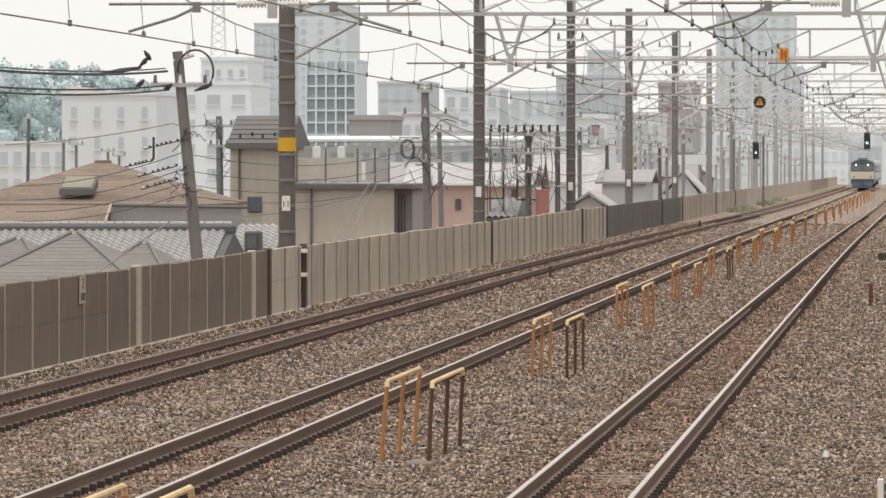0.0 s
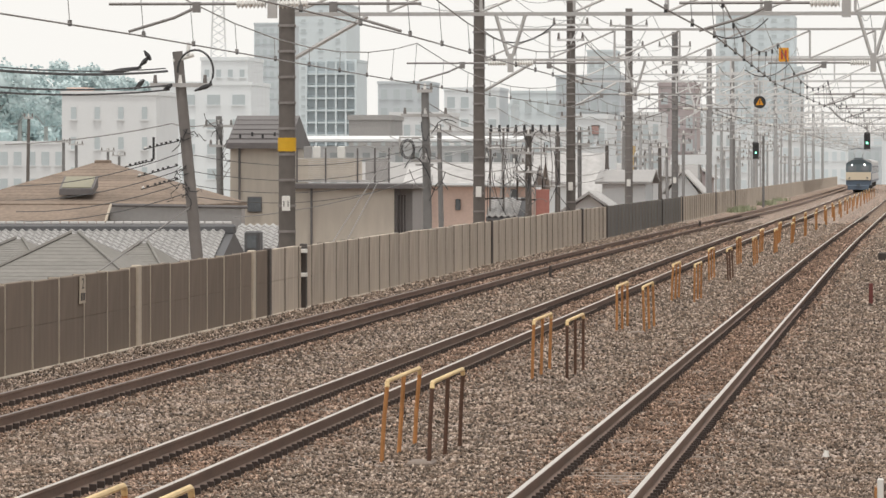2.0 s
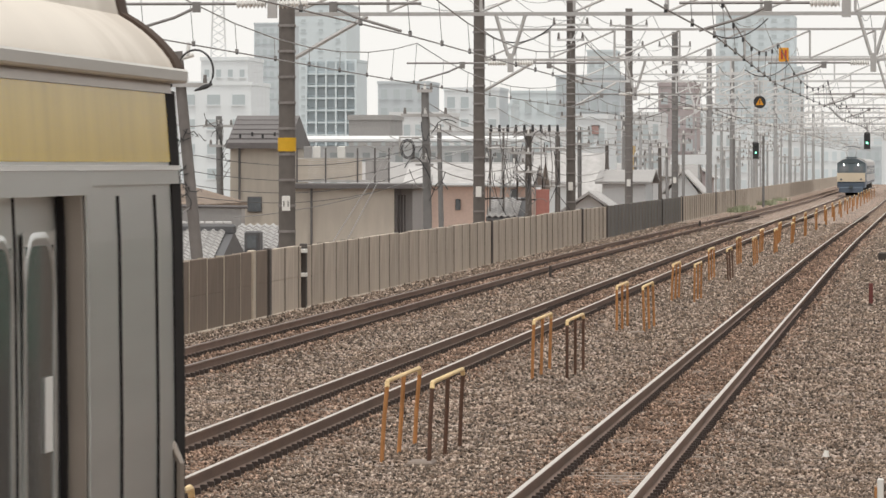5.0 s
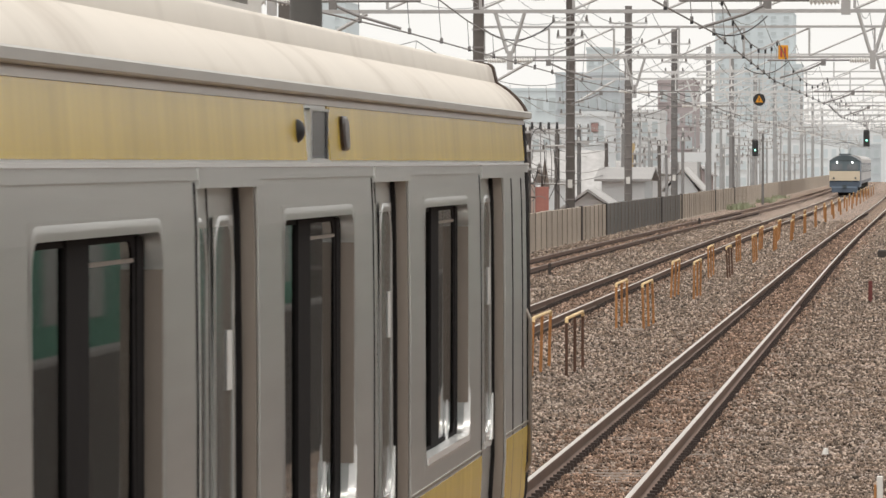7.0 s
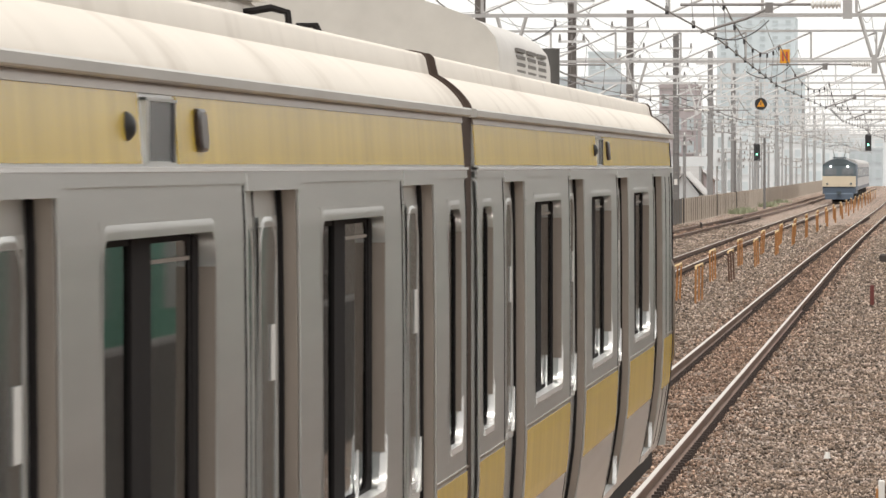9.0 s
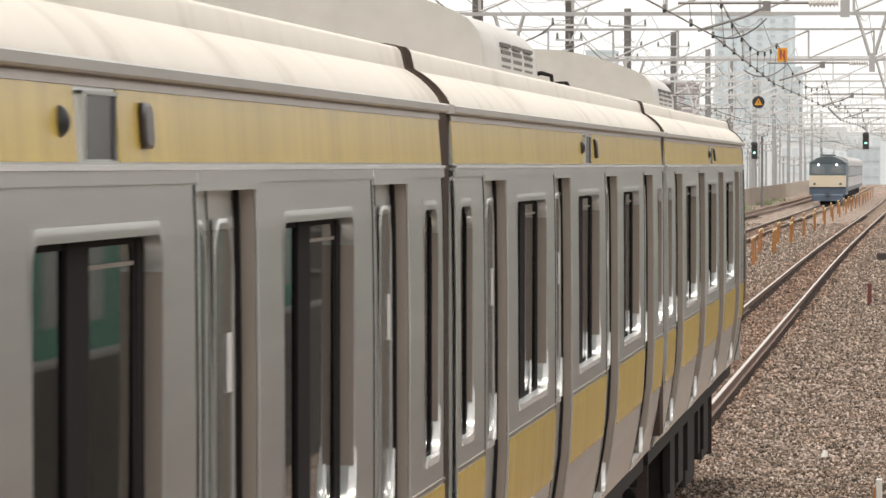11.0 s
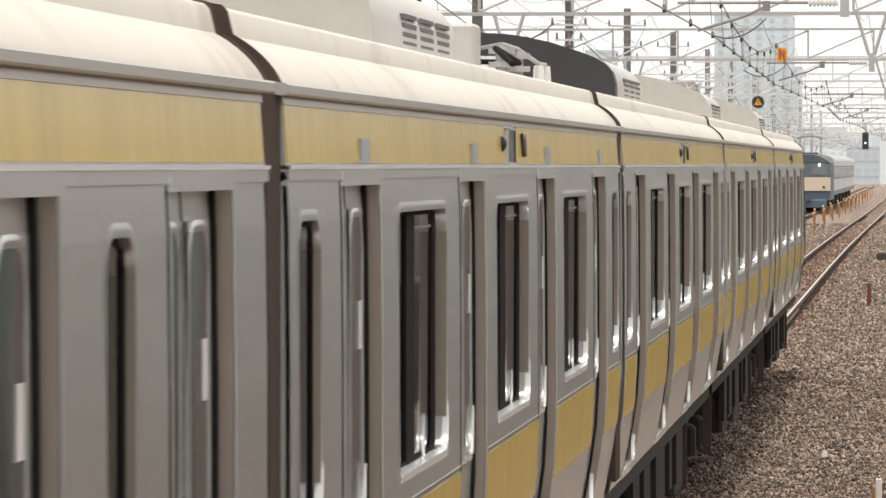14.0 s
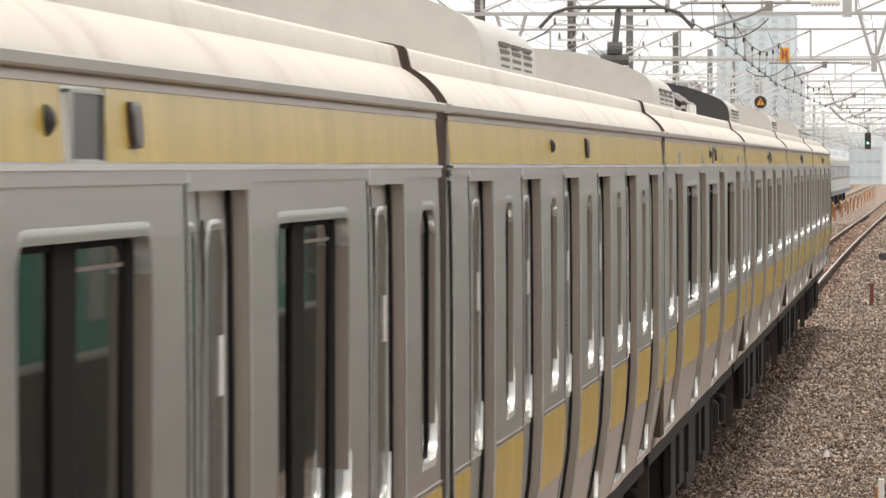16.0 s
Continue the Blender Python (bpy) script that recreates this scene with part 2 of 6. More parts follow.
POLE_PALE = paint("hazed_pale_grey_pole", (0.40, 0.405, 0.41), 0.8, grain=5, vary=0.1)
POLE_FAR = paint("hazed_grey_pole", (0.20, 0.195, 0.193), 0.85, grain=5)
BAND = paint("galvanised_band", (0.28, 0.26, 0.25), 0.55, 0.6)
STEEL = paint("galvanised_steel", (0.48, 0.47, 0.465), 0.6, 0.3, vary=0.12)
# Lighter steel for far gantries and mast: haze put into the colour.
STEEL_HAZED = paint("hazed_galvanised_steel", (0.66, 0.66, 0.66), 0.7, 0.0, vary=0.08)
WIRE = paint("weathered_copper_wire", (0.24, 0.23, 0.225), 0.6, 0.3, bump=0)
# Lighter wire for far lines and clutter, paled in place of haze.
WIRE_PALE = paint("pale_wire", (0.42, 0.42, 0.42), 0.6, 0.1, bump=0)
CABLE = paint("black_cable", (0.045, 0.045, 0.048), 0.6, bump=0)
PORCELAIN = paint("white_porcelain", (0.75, 0.74, 0.72), 0.3, bump=0)
PIPE_ORANGE = paint("faded_orange_pipe", (0.40, 0.185, 0.065), 0.65, grain=7, vary=0.4, stain=3)
PIPE_RUST = paint("rusty_brown_pipe", (0.115, 0.062, 0.042), 0.8, grain=14, vary=0.4)
PIPE_CREAM = paint("bleached_yellow_pipe", (0.68, 0.50, 0.26), 0.6, grain=10, vary=0.3)
YELLOW = paint("yellow_marker", (0.62, 0.36, 0.02), 0.6, vary=0.12)
ORANGE = paint("orange_sign", (0.75, 0.34, 0.03), 0.55, vary=0.1)
WHITE = paint("white_paint", (0.78, 0.77, 0.74), 0.6, vary=0.06)
BLACK = paint("black_paint", (0.035, 0.035, 0.037), 0.5)
RED = paint("red_paint", (0.42, 0.07, 0.05), 0.6)
GREEN_LAMP = glow("green_signal_lamp", (0.15, 1.0, 0.62), 2.6)
HEAD_LAMP = glow("head_lamp", (1.0, 0.88, 0.78), 12.0)
# train
STAINLESS = paint("brushed_stainless_steel", (0.745, 0.755, 0.74), 0.3, 0.88, grain=4, vary=0.10, bump=0.03, stain=0.8, stretch=(1, 0.15, 3))
# Darker copy of the stainless steel: shade on jambs put into its colour.
STAINLESS_SHADED = paint("shaded_stainless", (0.40, 0.345, 0.30), 0.38, 0.8, grain=6, vary=0.1, bump=0.01)
# Near-white metal: the sky's glint on sills and edges is put into the colour.
GLINT_WHITE = paint("white_sky_glint", (0.97, 0.97, 0.96), 0.22, 0.3, vary=0.04, bump=0)
STRIPE = paint("mustard_yellow_stripe", (0.66, 0.46, 0.075), 0.26, 0.0, grain=3, vary=0.2, bump=0.01, stain=0.5, stretch=(1, 3, 0.25))
ROOF = roof_material("pale_grey_roof_paint", (0.665, 0.61, 0.54))
GUTTER = paint("grey_gutter", (0.50, 0.48, 0.45), 0.5, 0.2, vary=0.12, stretch=(1, 0.2, 1))
RUBBER = paint("black_rubber", (0.022, 0.02, 0.02), 0.92, spec=0.08)
GANGWAY = paint("brown_grey_gangway_canvas", (0.085, 0.063, 0.052), 0.95, spec=0.1)
UNDER = paint("dark_underframe", (0.02, 0.017, 0.016), 0.8, grain=9, vary=0.4)
INTERIOR = paint("dim_interior", (0.11, 0.11, 0.105), 0.8)
SEATS = paint("seat_moquette", (0.12, 0.14, 0.16), 0.9)
GLASS = glass_material("window_glass")
LENS = paint("dark_red_lens", (0.035, 0.02, 0.016), 0.3, bump=0)
AC_GREY = paint("grey_air_conditioner", (0.56, 0.54, 0.515), 0.6, vary=0.1)
VENT = paint("shaded_grey_vent_slot", (0.17, 0.16, 0.15), 0.8)
AC_DARK = paint("dark_grey_air_conditioner", (0.075, 0.072, 0.07), 0.6, vary=0.15)
# locomotive
LOCO_BLUE = paint("dull_blue_locomotive_paint", (0.105, 0.14, 0.19), 0.6, vary=0.12)
LOCO_CREAM = paint("cream_locomotive_paint", (0.66, 0.58, 0.45), 0.6, vary=0.06)
LOCO_DARK = paint("dark_teal_grey_front", (0.085, 0.11, 0.125), 0.5, vary=0.2)
COACH = paint("dark_blue_grey_coach", (0.17, 0.185, 0.215), 0.6, vary=0.15)
COACH_BAND = paint("pale_grey_coach_band", (0.52, 0.52, 0.525), 0.6, vary=0.1)
# town
TILE_GREY = paint("silver_grey_clay_tile", (0.40, 0.39, 0.385), 0.5, grain=6, vary=0.2)
TILE_DARK = paint("dark_ridge_tile", (0.10, 0.10, 0.105), 0.6)
SLATE = paint("grey_slate_roof", (0.205, 0.195, 0.18), 0.85, grain=5, vary=0.18)
SLATE_BROWN = paint("brown_slate_roof", (0.215, 0.165, 0.13), 0.85, grain=6, vary=0.45, stain=0.5)
ROOF_MID = paint("weathered_grey_roof_sheet", (0.43, 0.42, 0.415), 0.8, grain=3, vary=0.25)
ROOF_DARK = paint("dark_metal_roof", (0.135, 0.125, 0.125), 0.6)
STUCCO = paint("beige_stucco", (0.50, 0.45, 0.39), 0.9, grain=3, vary=0.14, stain=0.9, stretch=(1.5, 1.5, 0.3))
STUCCO_GREY = paint("grey_stucco", (0.36, 0.35, 0.345), 0.9, vary=0.1)
PINK = paint("salmon_wall", (0.68, 0.52, 0.45), 0.9, vary=0.12)
PANE_DARK = paint("dark_window_pane", (0.12, 0.13, 0.14), 0.25, vary=0.3, bump=0)
DOOR_PANE = paint("black_tinted_door_pane", (0.03, 0.032, 0.032), 0.14, vary=0.2, bump=0, spec=0.25)
PANE_MID = paint("grey_window_pane", (0.42, 0.45, 0.46), 0.3, vary=0.15, bump=0)
# Town walls and panes below: distance haze put into pale, bluish base colours.
FAR_WHITE = paint("hazed_white_concrete", (0.74, 0.77, 0.79), 0.9, vary=0.05, bump=0)
FAR_CREAM = paint("hazed_cream_concrete", (0.69, 0.70, 0.71), 0.9, vary=0.05, bump=0)
FAR_BLUE = paint("hazed_blue_grey_cladding", (0.62, 0.68, 0.71), 0.85, vary=0.05, bump=0)
FAR_GREY = paint("hazed_grey_cladding", (0.54, 0.58, 0.61), 0.85, vary=0.06, bump=0)
FAR_MAUVE = paint("hazed_mauve_tiles", (0.43, 0.38, 0.385), 0.85, vary=0.06, bump=0)
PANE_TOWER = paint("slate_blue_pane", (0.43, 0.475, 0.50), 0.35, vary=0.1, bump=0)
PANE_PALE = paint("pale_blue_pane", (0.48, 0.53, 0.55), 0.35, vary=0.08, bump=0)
# Foliage lightened and greyed: the haze before it is put into the colour.
LEAF = paint("hazed_foliage", (0.55, 0.64, 0.65), 0.9, vary=0.1, bump=0, grain=2)
BARK = paint("grey_bark", (0.4, 0.4, 0.39), 0.9)
BUSH = paint("light_green_weeds", (0.30, 0.33, 0.22), 0.9, vary=0.35, bump=0)
WALL_DARK = paint("dark_brown_grey_wall", (0.11, 0.10, 0.092), 0.9)
WALL_BROWN = paint("brown_grey_wall", (0.26, 0.23, 0.205), 0.9)
WALL_GREEN = paint("reflection_block_green", (0.13, 0.31, 0.235), 0.8, grain=1.5, vary=0.4, stain=0.3)
WALL_PALE = paint("reflection_panel_grey", (0.42, 0.41, 0.40), 0.8, grain=1.5, vary=0.3, stain=0.2)
PLATFORM = paint("platform_concrete", (0.34, 0.33, 0.31), 0.9, vary=0.15)


# ---- the line: three tracks, straight at first, then easing to the right ----
def ease(y):
    return 0.8 * (1 - math.exp(-((max(0.0, y - 180) / 220) ** 2)))


def left_extra(y):
    u = min(1.0, max(0.0, (y - 160) / 380))
    return 0.9 * u * u * (3 - 2 * u)


NEAR, MIDDLE, FAR_TRACK = -3.27, -7.88, -11.95
GAUGE = 1.132


def track_x(base, y):
    return base + ease(y) + (left_extra(y) if base == FAR_TRACK else 0)


def stations(y0, y1, fine=12.0):
    n = max(2, int((y1 - y0) / fine))
    return [y0 + (y1 - y0) * i / n for i in range(n + 1)]


def ground_shape(x0, x1, ys, z):
    s = Shape()
    vs = [(x, y, z) for y in ys for x in (x0, x1)]
    return s.add(vs, [(2 * i, 2 * i + 1, 2 * i + 3, 2 * i + 2) for i in range(len(ys) - 1)])


tagged(part("ground", ground_shape(-1500, 1500, [-600, 0, 600, 2000, 4500], -4.2), SOIL), "flat town ground of grey-brown soil and asphalt", "ground", kind="structure")


def build_bed():
    """The embankment with its gravel top, low between the tracks, and shoulders down to the town."""
    s = Shape()
    ys = [-120 + 12 * i for i in range(15)] + [60 + 0.5 * i for i in range(180)] + [150 + 10 * i for i in range(90)]
    xs = [-26, -20, -16.2, -15.0, -14.2] + [-14.0 + 0.35 * i for i in range(47)] + [3.0, 6, 9, 12, 18, 26]
    vs = []
    for y in ys:
        e = ease(y)
        for x in xs:
            if x < -15.5:
                z = -0.35 - (abs(x) - 15.5) * 0.37
            elif x > 8.5:
                z = -0.3 - (x - 8.5) * 0.22
            else:
                z = -0.19
                d = min(abs(x - t) for t in (NEAR, MIDDLE, FAR_TRACK))
                if d > 1.25:
                    z -= 0.06 * min(1.0, (d - 1.25) / 0.7)
                if x < -13.5:
                    z = -0.2
                z += 0.03 * noise.noise((x * 0.8, y * 0.5, 0)) + 0.018 * noise.noise((x * 3, y * 2, 4))
            vs.append((x + e, y, z))
    w = len(xs)
    fs = [(j * w + i, j * w + i + 1, (j + 1) * w + i + 1, (j + 1) * w + i) for j in range(len(ys) - 1) for i in range(w - 1)]
    bed = part("trackbed", s.add(vs, fs), GRAVEL, smooth=True)
    bed.data.materials.append(GRAVEL_RUST)
    for p in bed.data.polygons:
        x = p.center.x - ease(p.center.y)
        if min(abs(x - t) for t in (NEAR, MIDDLE, FAR_TRACK)) < 0.95:
            p.material_index = 1
    return tagged(bed, "grey-brown crushed stone ballast with rust stains", "ballast", kind="structure")


build_bed()


def bed_height(x, y):
    d = min(abs(x - t) for t in (NEAR, MIDDLE, FAR_TRACK))
    z = -0.19 - (0.06 * min(1.0, (d - 1.25) / 0.7) if d > 1.25 and x > -13.5 else 0)
    return z + 0.03 * noise.noise((x * 0.8, y * 0.5, 0)) + 0.018 * noise.noise((x * 3, y * 2, 4))


def scatter_stones():
    """Loose stones over the nearest stretch of the bed; those near the rails carry rust dust."""
    rng = np.random.default_rng(5)
    base = np.array([(1, 0, -0.5), (-0.6, 0.9, -0.5), (-0.6, -0.9, -0.5), (0.5, 0.4, 0.6), (-0.5, 0.0, 0.8)], float)
    tri = np.array([(0, 2, 1), (0, 1, 3), (1, 4, 3), (1, 2, 4), (2, 0, 4), (0, 3, 4)])
    n = 380000
    y = 54 + 290 * rng.random(n) ** 2.2
    x = -14.1 + 14.6 * rng.random(n)
    clear = np.ones(n, bool)
    for t in (NEAR, MIDDLE, FAR_TRACK):
        for side in (-1, 1):
            clear &= np.abs(x - t - side * GAUGE / 2) > 0.11
    x, y = x[clear], y[clear]
    n = len(x)
    z = np.array([bed_height(float(a), float(b)) for a, b in zip(x, y)])
    e = np.array([ease(float(b)) for b in y])
    size = (0.011 + 0.0145 * rng.random(n) ** 1.5) * (1 + (y - 54) / 150)
    q = rng.normal(size=(n, 4))
    q /= np.linalg.norm(q, axis=1)[:, None]
    a, b, c, d = q.T
    rot = np.stack([1 - 2 * (c * c + d * d), 2 * (b * c - a * d), 2 * (b * d + a * c), 2 * (b * c + a * d), 1 - 2 * (b * b + d * d), 2 * (c * d - a * b),
                    2 * (b * d - a * c), 2 * (c * d + a * b), 1 - 2 * (b * b + c * c)], 1).reshape(n, 3, 3)
    shape = base[None] * (0.55 + 0.9 * rng.random((n, 5, 3)))
    v = np.einsum("nij,nkj->nki", rot, shape * size[:, None, None]) + np.stack([x + e, y, z + size * 0.4], 1)[:, None]
    d = np.min(np.stack([np.abs(x - t) for t in (NEAR, MIDDLE, FAR_TRACK)]), 0) + rng.normal(size=n) * 0.22
    for pick, name, material, label in ((d >= 0.95, "ballast_stones", STONES, "loose crushed grey and brown ballast stones"), (d < 0.95, "rusty_ballast_stones", STONES_RUST, "loose ballast stones dusted with brown rust")):
        w = v[pick]
        m = len(w)
        f = (tri[None] + 5 * np.arange(m)[:, None, None]).reshape(-1, 3)
        me = bpy.data.meshes.new(name)
        me.vertices.add(m * 5)
        me.vertices.foreach_set("co", w.reshape(-1))
        me.loops.add(len(f) * 3)
        me.loops.foreach_set("vertex_index", f.reshape(-1).astype(np.int32))
        me.polygons.add(len(f))
        me.polygons.foreach_set("loop_start", np.arange(0, len(f) * 3, 3, dtype=np.int32))
        me.update(calc_edges=True)
        me.materials.append(material)
        tagged(new(name, me), label, "gravel", kind="stuff")


scatter_stones()


def rail_shape(x_of, ys, profile):
    s = Shape()
    n = len(profile)
    vs = [(x_of(y) + px, y, pz) for y in ys for px, pz in profile]
    fs = [(j * n + i, j * n + (i + 1) % n, (j + 1) * n + (i + 1) % n, (j + 1) * n + i) for j in range(len(ys) - 1) for i in range(n)]
    return s.add(vs, fs)


RAIL_BODY = [(-0.064, -0.153), (0.064, -0.153), (0.064, -0.14), (0.010, -0.122), (0.009, -0.045), (0.033, -0.034), (0.033, -0.006), (-0.033, -0.006), (-0.033, -0.034), (-0.009, -0.045), (-0.010, -0.122), (-0.064, -0.14)]
RAIL_TOP = [(-0.026, -0.010), (0.026, -0.010), (0.026, -0.003), (0.018, 0.0), (-0.018, 0.0), (-0.026, -0.003)]


def build_track(name, base, label):
    t = thing(name, label, "railway track", kind="structure")
    ys = [-100, -50, 0, 40] + stations(60, 900, 10)
    for side in (-1, 1):
        def x_of(y):
            return track_x(base, y) + side * GAUGE / 2
        rail = part("rail", rail_shape(x_of, ys, RAIL_BODY), RAIL_SIDE, t, "rust-brown steel rail")
        part("running_surface", rail_shape(x_of, ys, RAIL_TOP), RAIL_HEAD if base != FAR_TRACK else RAIL_DULL, rail, "polished bright rail head" if base != FAR_TRACK else "dull brown rail head")
    tie = Shape().bevelbox(-1.0, 1.0, -0.11, 0.11, -0.34, -0.188, 0.03)
    mesh = tie.mesh("sleeper", SLEEPER)
    clip = Shape()
    for r in (-GAUGE / 2, GAUGE / 2):
        for s in (-1, 1):
            clip.box(*sorted((r + s * 0.06, r + s * 0.135)), -0.032, 0.032, -0.2, -0.115)
    clip_mesh = clip.mesh("rail_clips", CLIP)
    far, far_clips = Shape(), Shape()
    step, count = 0.6, 560
    for i in range(count):
        y = 54 + step * i
        x = track_x(base, y)
        if i < 140:
            ob = part("sleeper", mesh, None, t)
            ob.location = (x, y, 0)
            part("rail_clips", clip_mesh, None, ob)
        else:
            far.box(x - 1.0, x + 1.0, y - 0.11, y + 0.11, -0.34, -0.188)
            for r in (-GAUGE / 2, GAUGE / 2):
                far_clips.box(x + r - 0.15, x + r + 0.15, y - 0.045, y + 0.045, -0.2, -0.115)
    for i in range(190):
        y = -60 + step * i
        far.box(track_x(base, y) - 1.0, track_x(base, y) + 1.0, y - 0.11, y + 0.11, -0.34, -0.188)
    tagged(part("far_sleepers", far, SLEEPER, t), kind="stuff")
    tagged(part("far_clips", far_clips, CLIP, t), kind="stuff")


build_track("track_1", NEAR, "narrow-gauge track on concrete sleepers in ballast")
build_track("track_2", MIDDLE, "narrow-gauge track used by the oncoming locomotive")
build_track("track_3", FAR_TRACK, "narrow-gauge track along the concrete barrier")


# ---- concrete barrier along the embankment's edge ----
BARRIER_X = -14.26


def build_barrier():
    t = thing("barrier_wall", "stained concrete panel barrier along the railway embankment", "wall", kind="structure")
    rng = random.Random(3)
    y, i = 85.0, 0
    pieces = {}
    joined = Shape()
    while y < 1000:
        length = 3.0 if y < 165 else 3.3
        x = BARRIER_X + ease(y)
        if 274 < y < 352:
            m, key = MESH_DARK, "dark"
        elif y < 131:
            m, key = BARRIER_DARK, "brown"
        else:
            m, key = BARRIER_LIGHT, "light"
        if y < 480:
            if (key, length) not in pieces:
                pieces[key, length] = Shape().bevelbox(-0.05, 0.05, 0.05, length - 0.05, -0.3, 0.55, 0.014).bevelbox(-0.05, 0.05, 0.05, length - 0.05, 0.55, 1.26, 0.014).mesh("panel", m)
            part("panel", pieces[key, length], None, t).location = (x + rng.uniform(-0.01, 0.01), y, rng.uniform(-0.02, 0.012))
        else:
            joined.box(x - 0.05, x + 0.05, y, y + length - 0.12, -0.3, 1.26)
        y += length
        i += 1
    tagged(part("far_panels", joined, BARRIER_LIGHT, t), kind="stuff")
    slim = Shape().box(-0.09, 0.105, -0.035, 0.035, -0.4, 1.258).mesh("post", POST_BROWN)
    mid_post = Shape().box(-0.09, 0.097, -0.035, 0.035, -0.4, 1.258).mesh("post", POST_MID)
    thin = Shape().box(-0.09, 0.095, -0.045, 0.012, -0.4, 1.262).mesh("post", POST_PALE)
    y = 85.0
    while y < 480:
        if y < 130:
            part("joint_strip", slim, None, t).location = (BARRIER_X + ease(y) - 0.05, y + 0.05, 0)
        ob = part("post", thin if y < 130 else mid_post, None, t)
        ob.location = (BARRIER_X + ease(y) - 0.03, y, 0)
        y += 3.0 if y < 165 else 3.3
    broad = Shape().bevelbox(-0.1, 0.05, -0.2, 0.2, -0.4, 1.3, 0.02)
    pale, dark = broad.mesh("broad_post", POST_PALE), broad.mesh("broad_post", POST_DARK)
    for y, m in ((110.1, pale), (129.3, pale), (132.5, dark), (140.3, dark), (202.0, dark), (255.2, dark), (274.5, dark), (330.0, dark), (356.0, dark), (410.0, dark), (450.0, dark)):
        part("broad_post", m, None, t).location = (BARRIER_X + ease(y) + 0.06, y, 0)
    curb = Shape()
    for y in range(85, 1000, 15):
        curb.box(BARRIER_X + ease(y) - 0.15, BARRIER_X + ease(y) + 0.2, y, y + 15, -0.4, -0.17)
    part("footing", curb, BARRIER_LIGHT, t, "pale concrete footing")


build_barrier()

# small number plate on the barrier, with a readable 2 above plain bars
plate = thing("kilometre_plate", "small pale plate with the number 2 on the barrier", "sign", at=(BARRIER_X + 0.075, 102.6, 0.9))
part("board", Shape().box(0, 0.015, -0.35, 0.35, -0.13, 0.33), POST_PALE, plate)
part("bar", Shape().box(0.016, 0.022, -0.25, -0.05, -0.08, 0.05), POST_DARK, plate)
part("bar", Shape().box(0.016, 0.022, 0.05, 0.25, -0.08, 0.05), POST_DARK, plate)


def lettering(name, text, size, m, material, parent):
    cu = bpy.data.curves.new(name, "FONT")
    cu.body, cu.size, cu.align_x, cu.align_y, cu.extrude = text, size, "CENTER", "CENTER", 0.002
    tmp = bpy.data.objects.new(name, cu)
    scene.collection.objects.link(tmp)
    bpy.context.view_layer.update()
    me = bpy.data.meshes.new_from_object(tmp.evaluated_get(bpy.context.evaluated_depsgraph_get()))
    bpy.data.objects.remove(tmp)
    me.materials.clear()
    me.materials.append(material)
    ob = new(name, me)
    ob.parent = parent
    ob.matrix_basis = m
    return ob


lettering("numeral", "2", 0.26, pose(0.02, 0, 0.2, 90, 0, 90) @ Matrix.Diagonal((2.2, 1, 1, 1)), POST_DARK, plate)


# ---- catenary poles, gantries and wires ----
POLE_X = -15.2
GANTRIES = (92, 146, 210, 264, 314, 369, 425, 474, 540, 612, 680, 750, 830, 910)
LOW, HIGH = 6.75, 7.8


def catenary_pole(y, x, top, plate_on):
    far = y > 400
    p = thing("catenary_pole", "dark concrete catenary pole with metal bands" if not far else "grey catenary pole with haze in its colour", "pole", "catenary poles", at=(x, y, 0))
    # farther shafts take paler tones, which stand in for haze
    part("shaft", Shape().tube([(0, 0, -3.0), (0, 0, top)], 0.215, 14, 0.185), POLE if y < 290 else POLE_MID if y < 340 else POLE_FAR if y < 400 else POLE_GREY if y < 500 else POLE_PALE, p, smooth=True)
    z, k = 0.9, 0
    band = Shape().tube([(0, 0, -0.03), (0, 0, 0.03)], 0.222, 14).mesh("band", BAND)
    while z < top - 0.3 and not far:
        part("band", band, None, p).location = (0, 0, z)
        z += 0.62
    if plate_on:
        part("number_plate", Shape().bevelbox(-0.1, 0.1, -0.245, -0.225, 2.02, 2.38, 0.008), WHITE, p, "small white number plate")
    return p


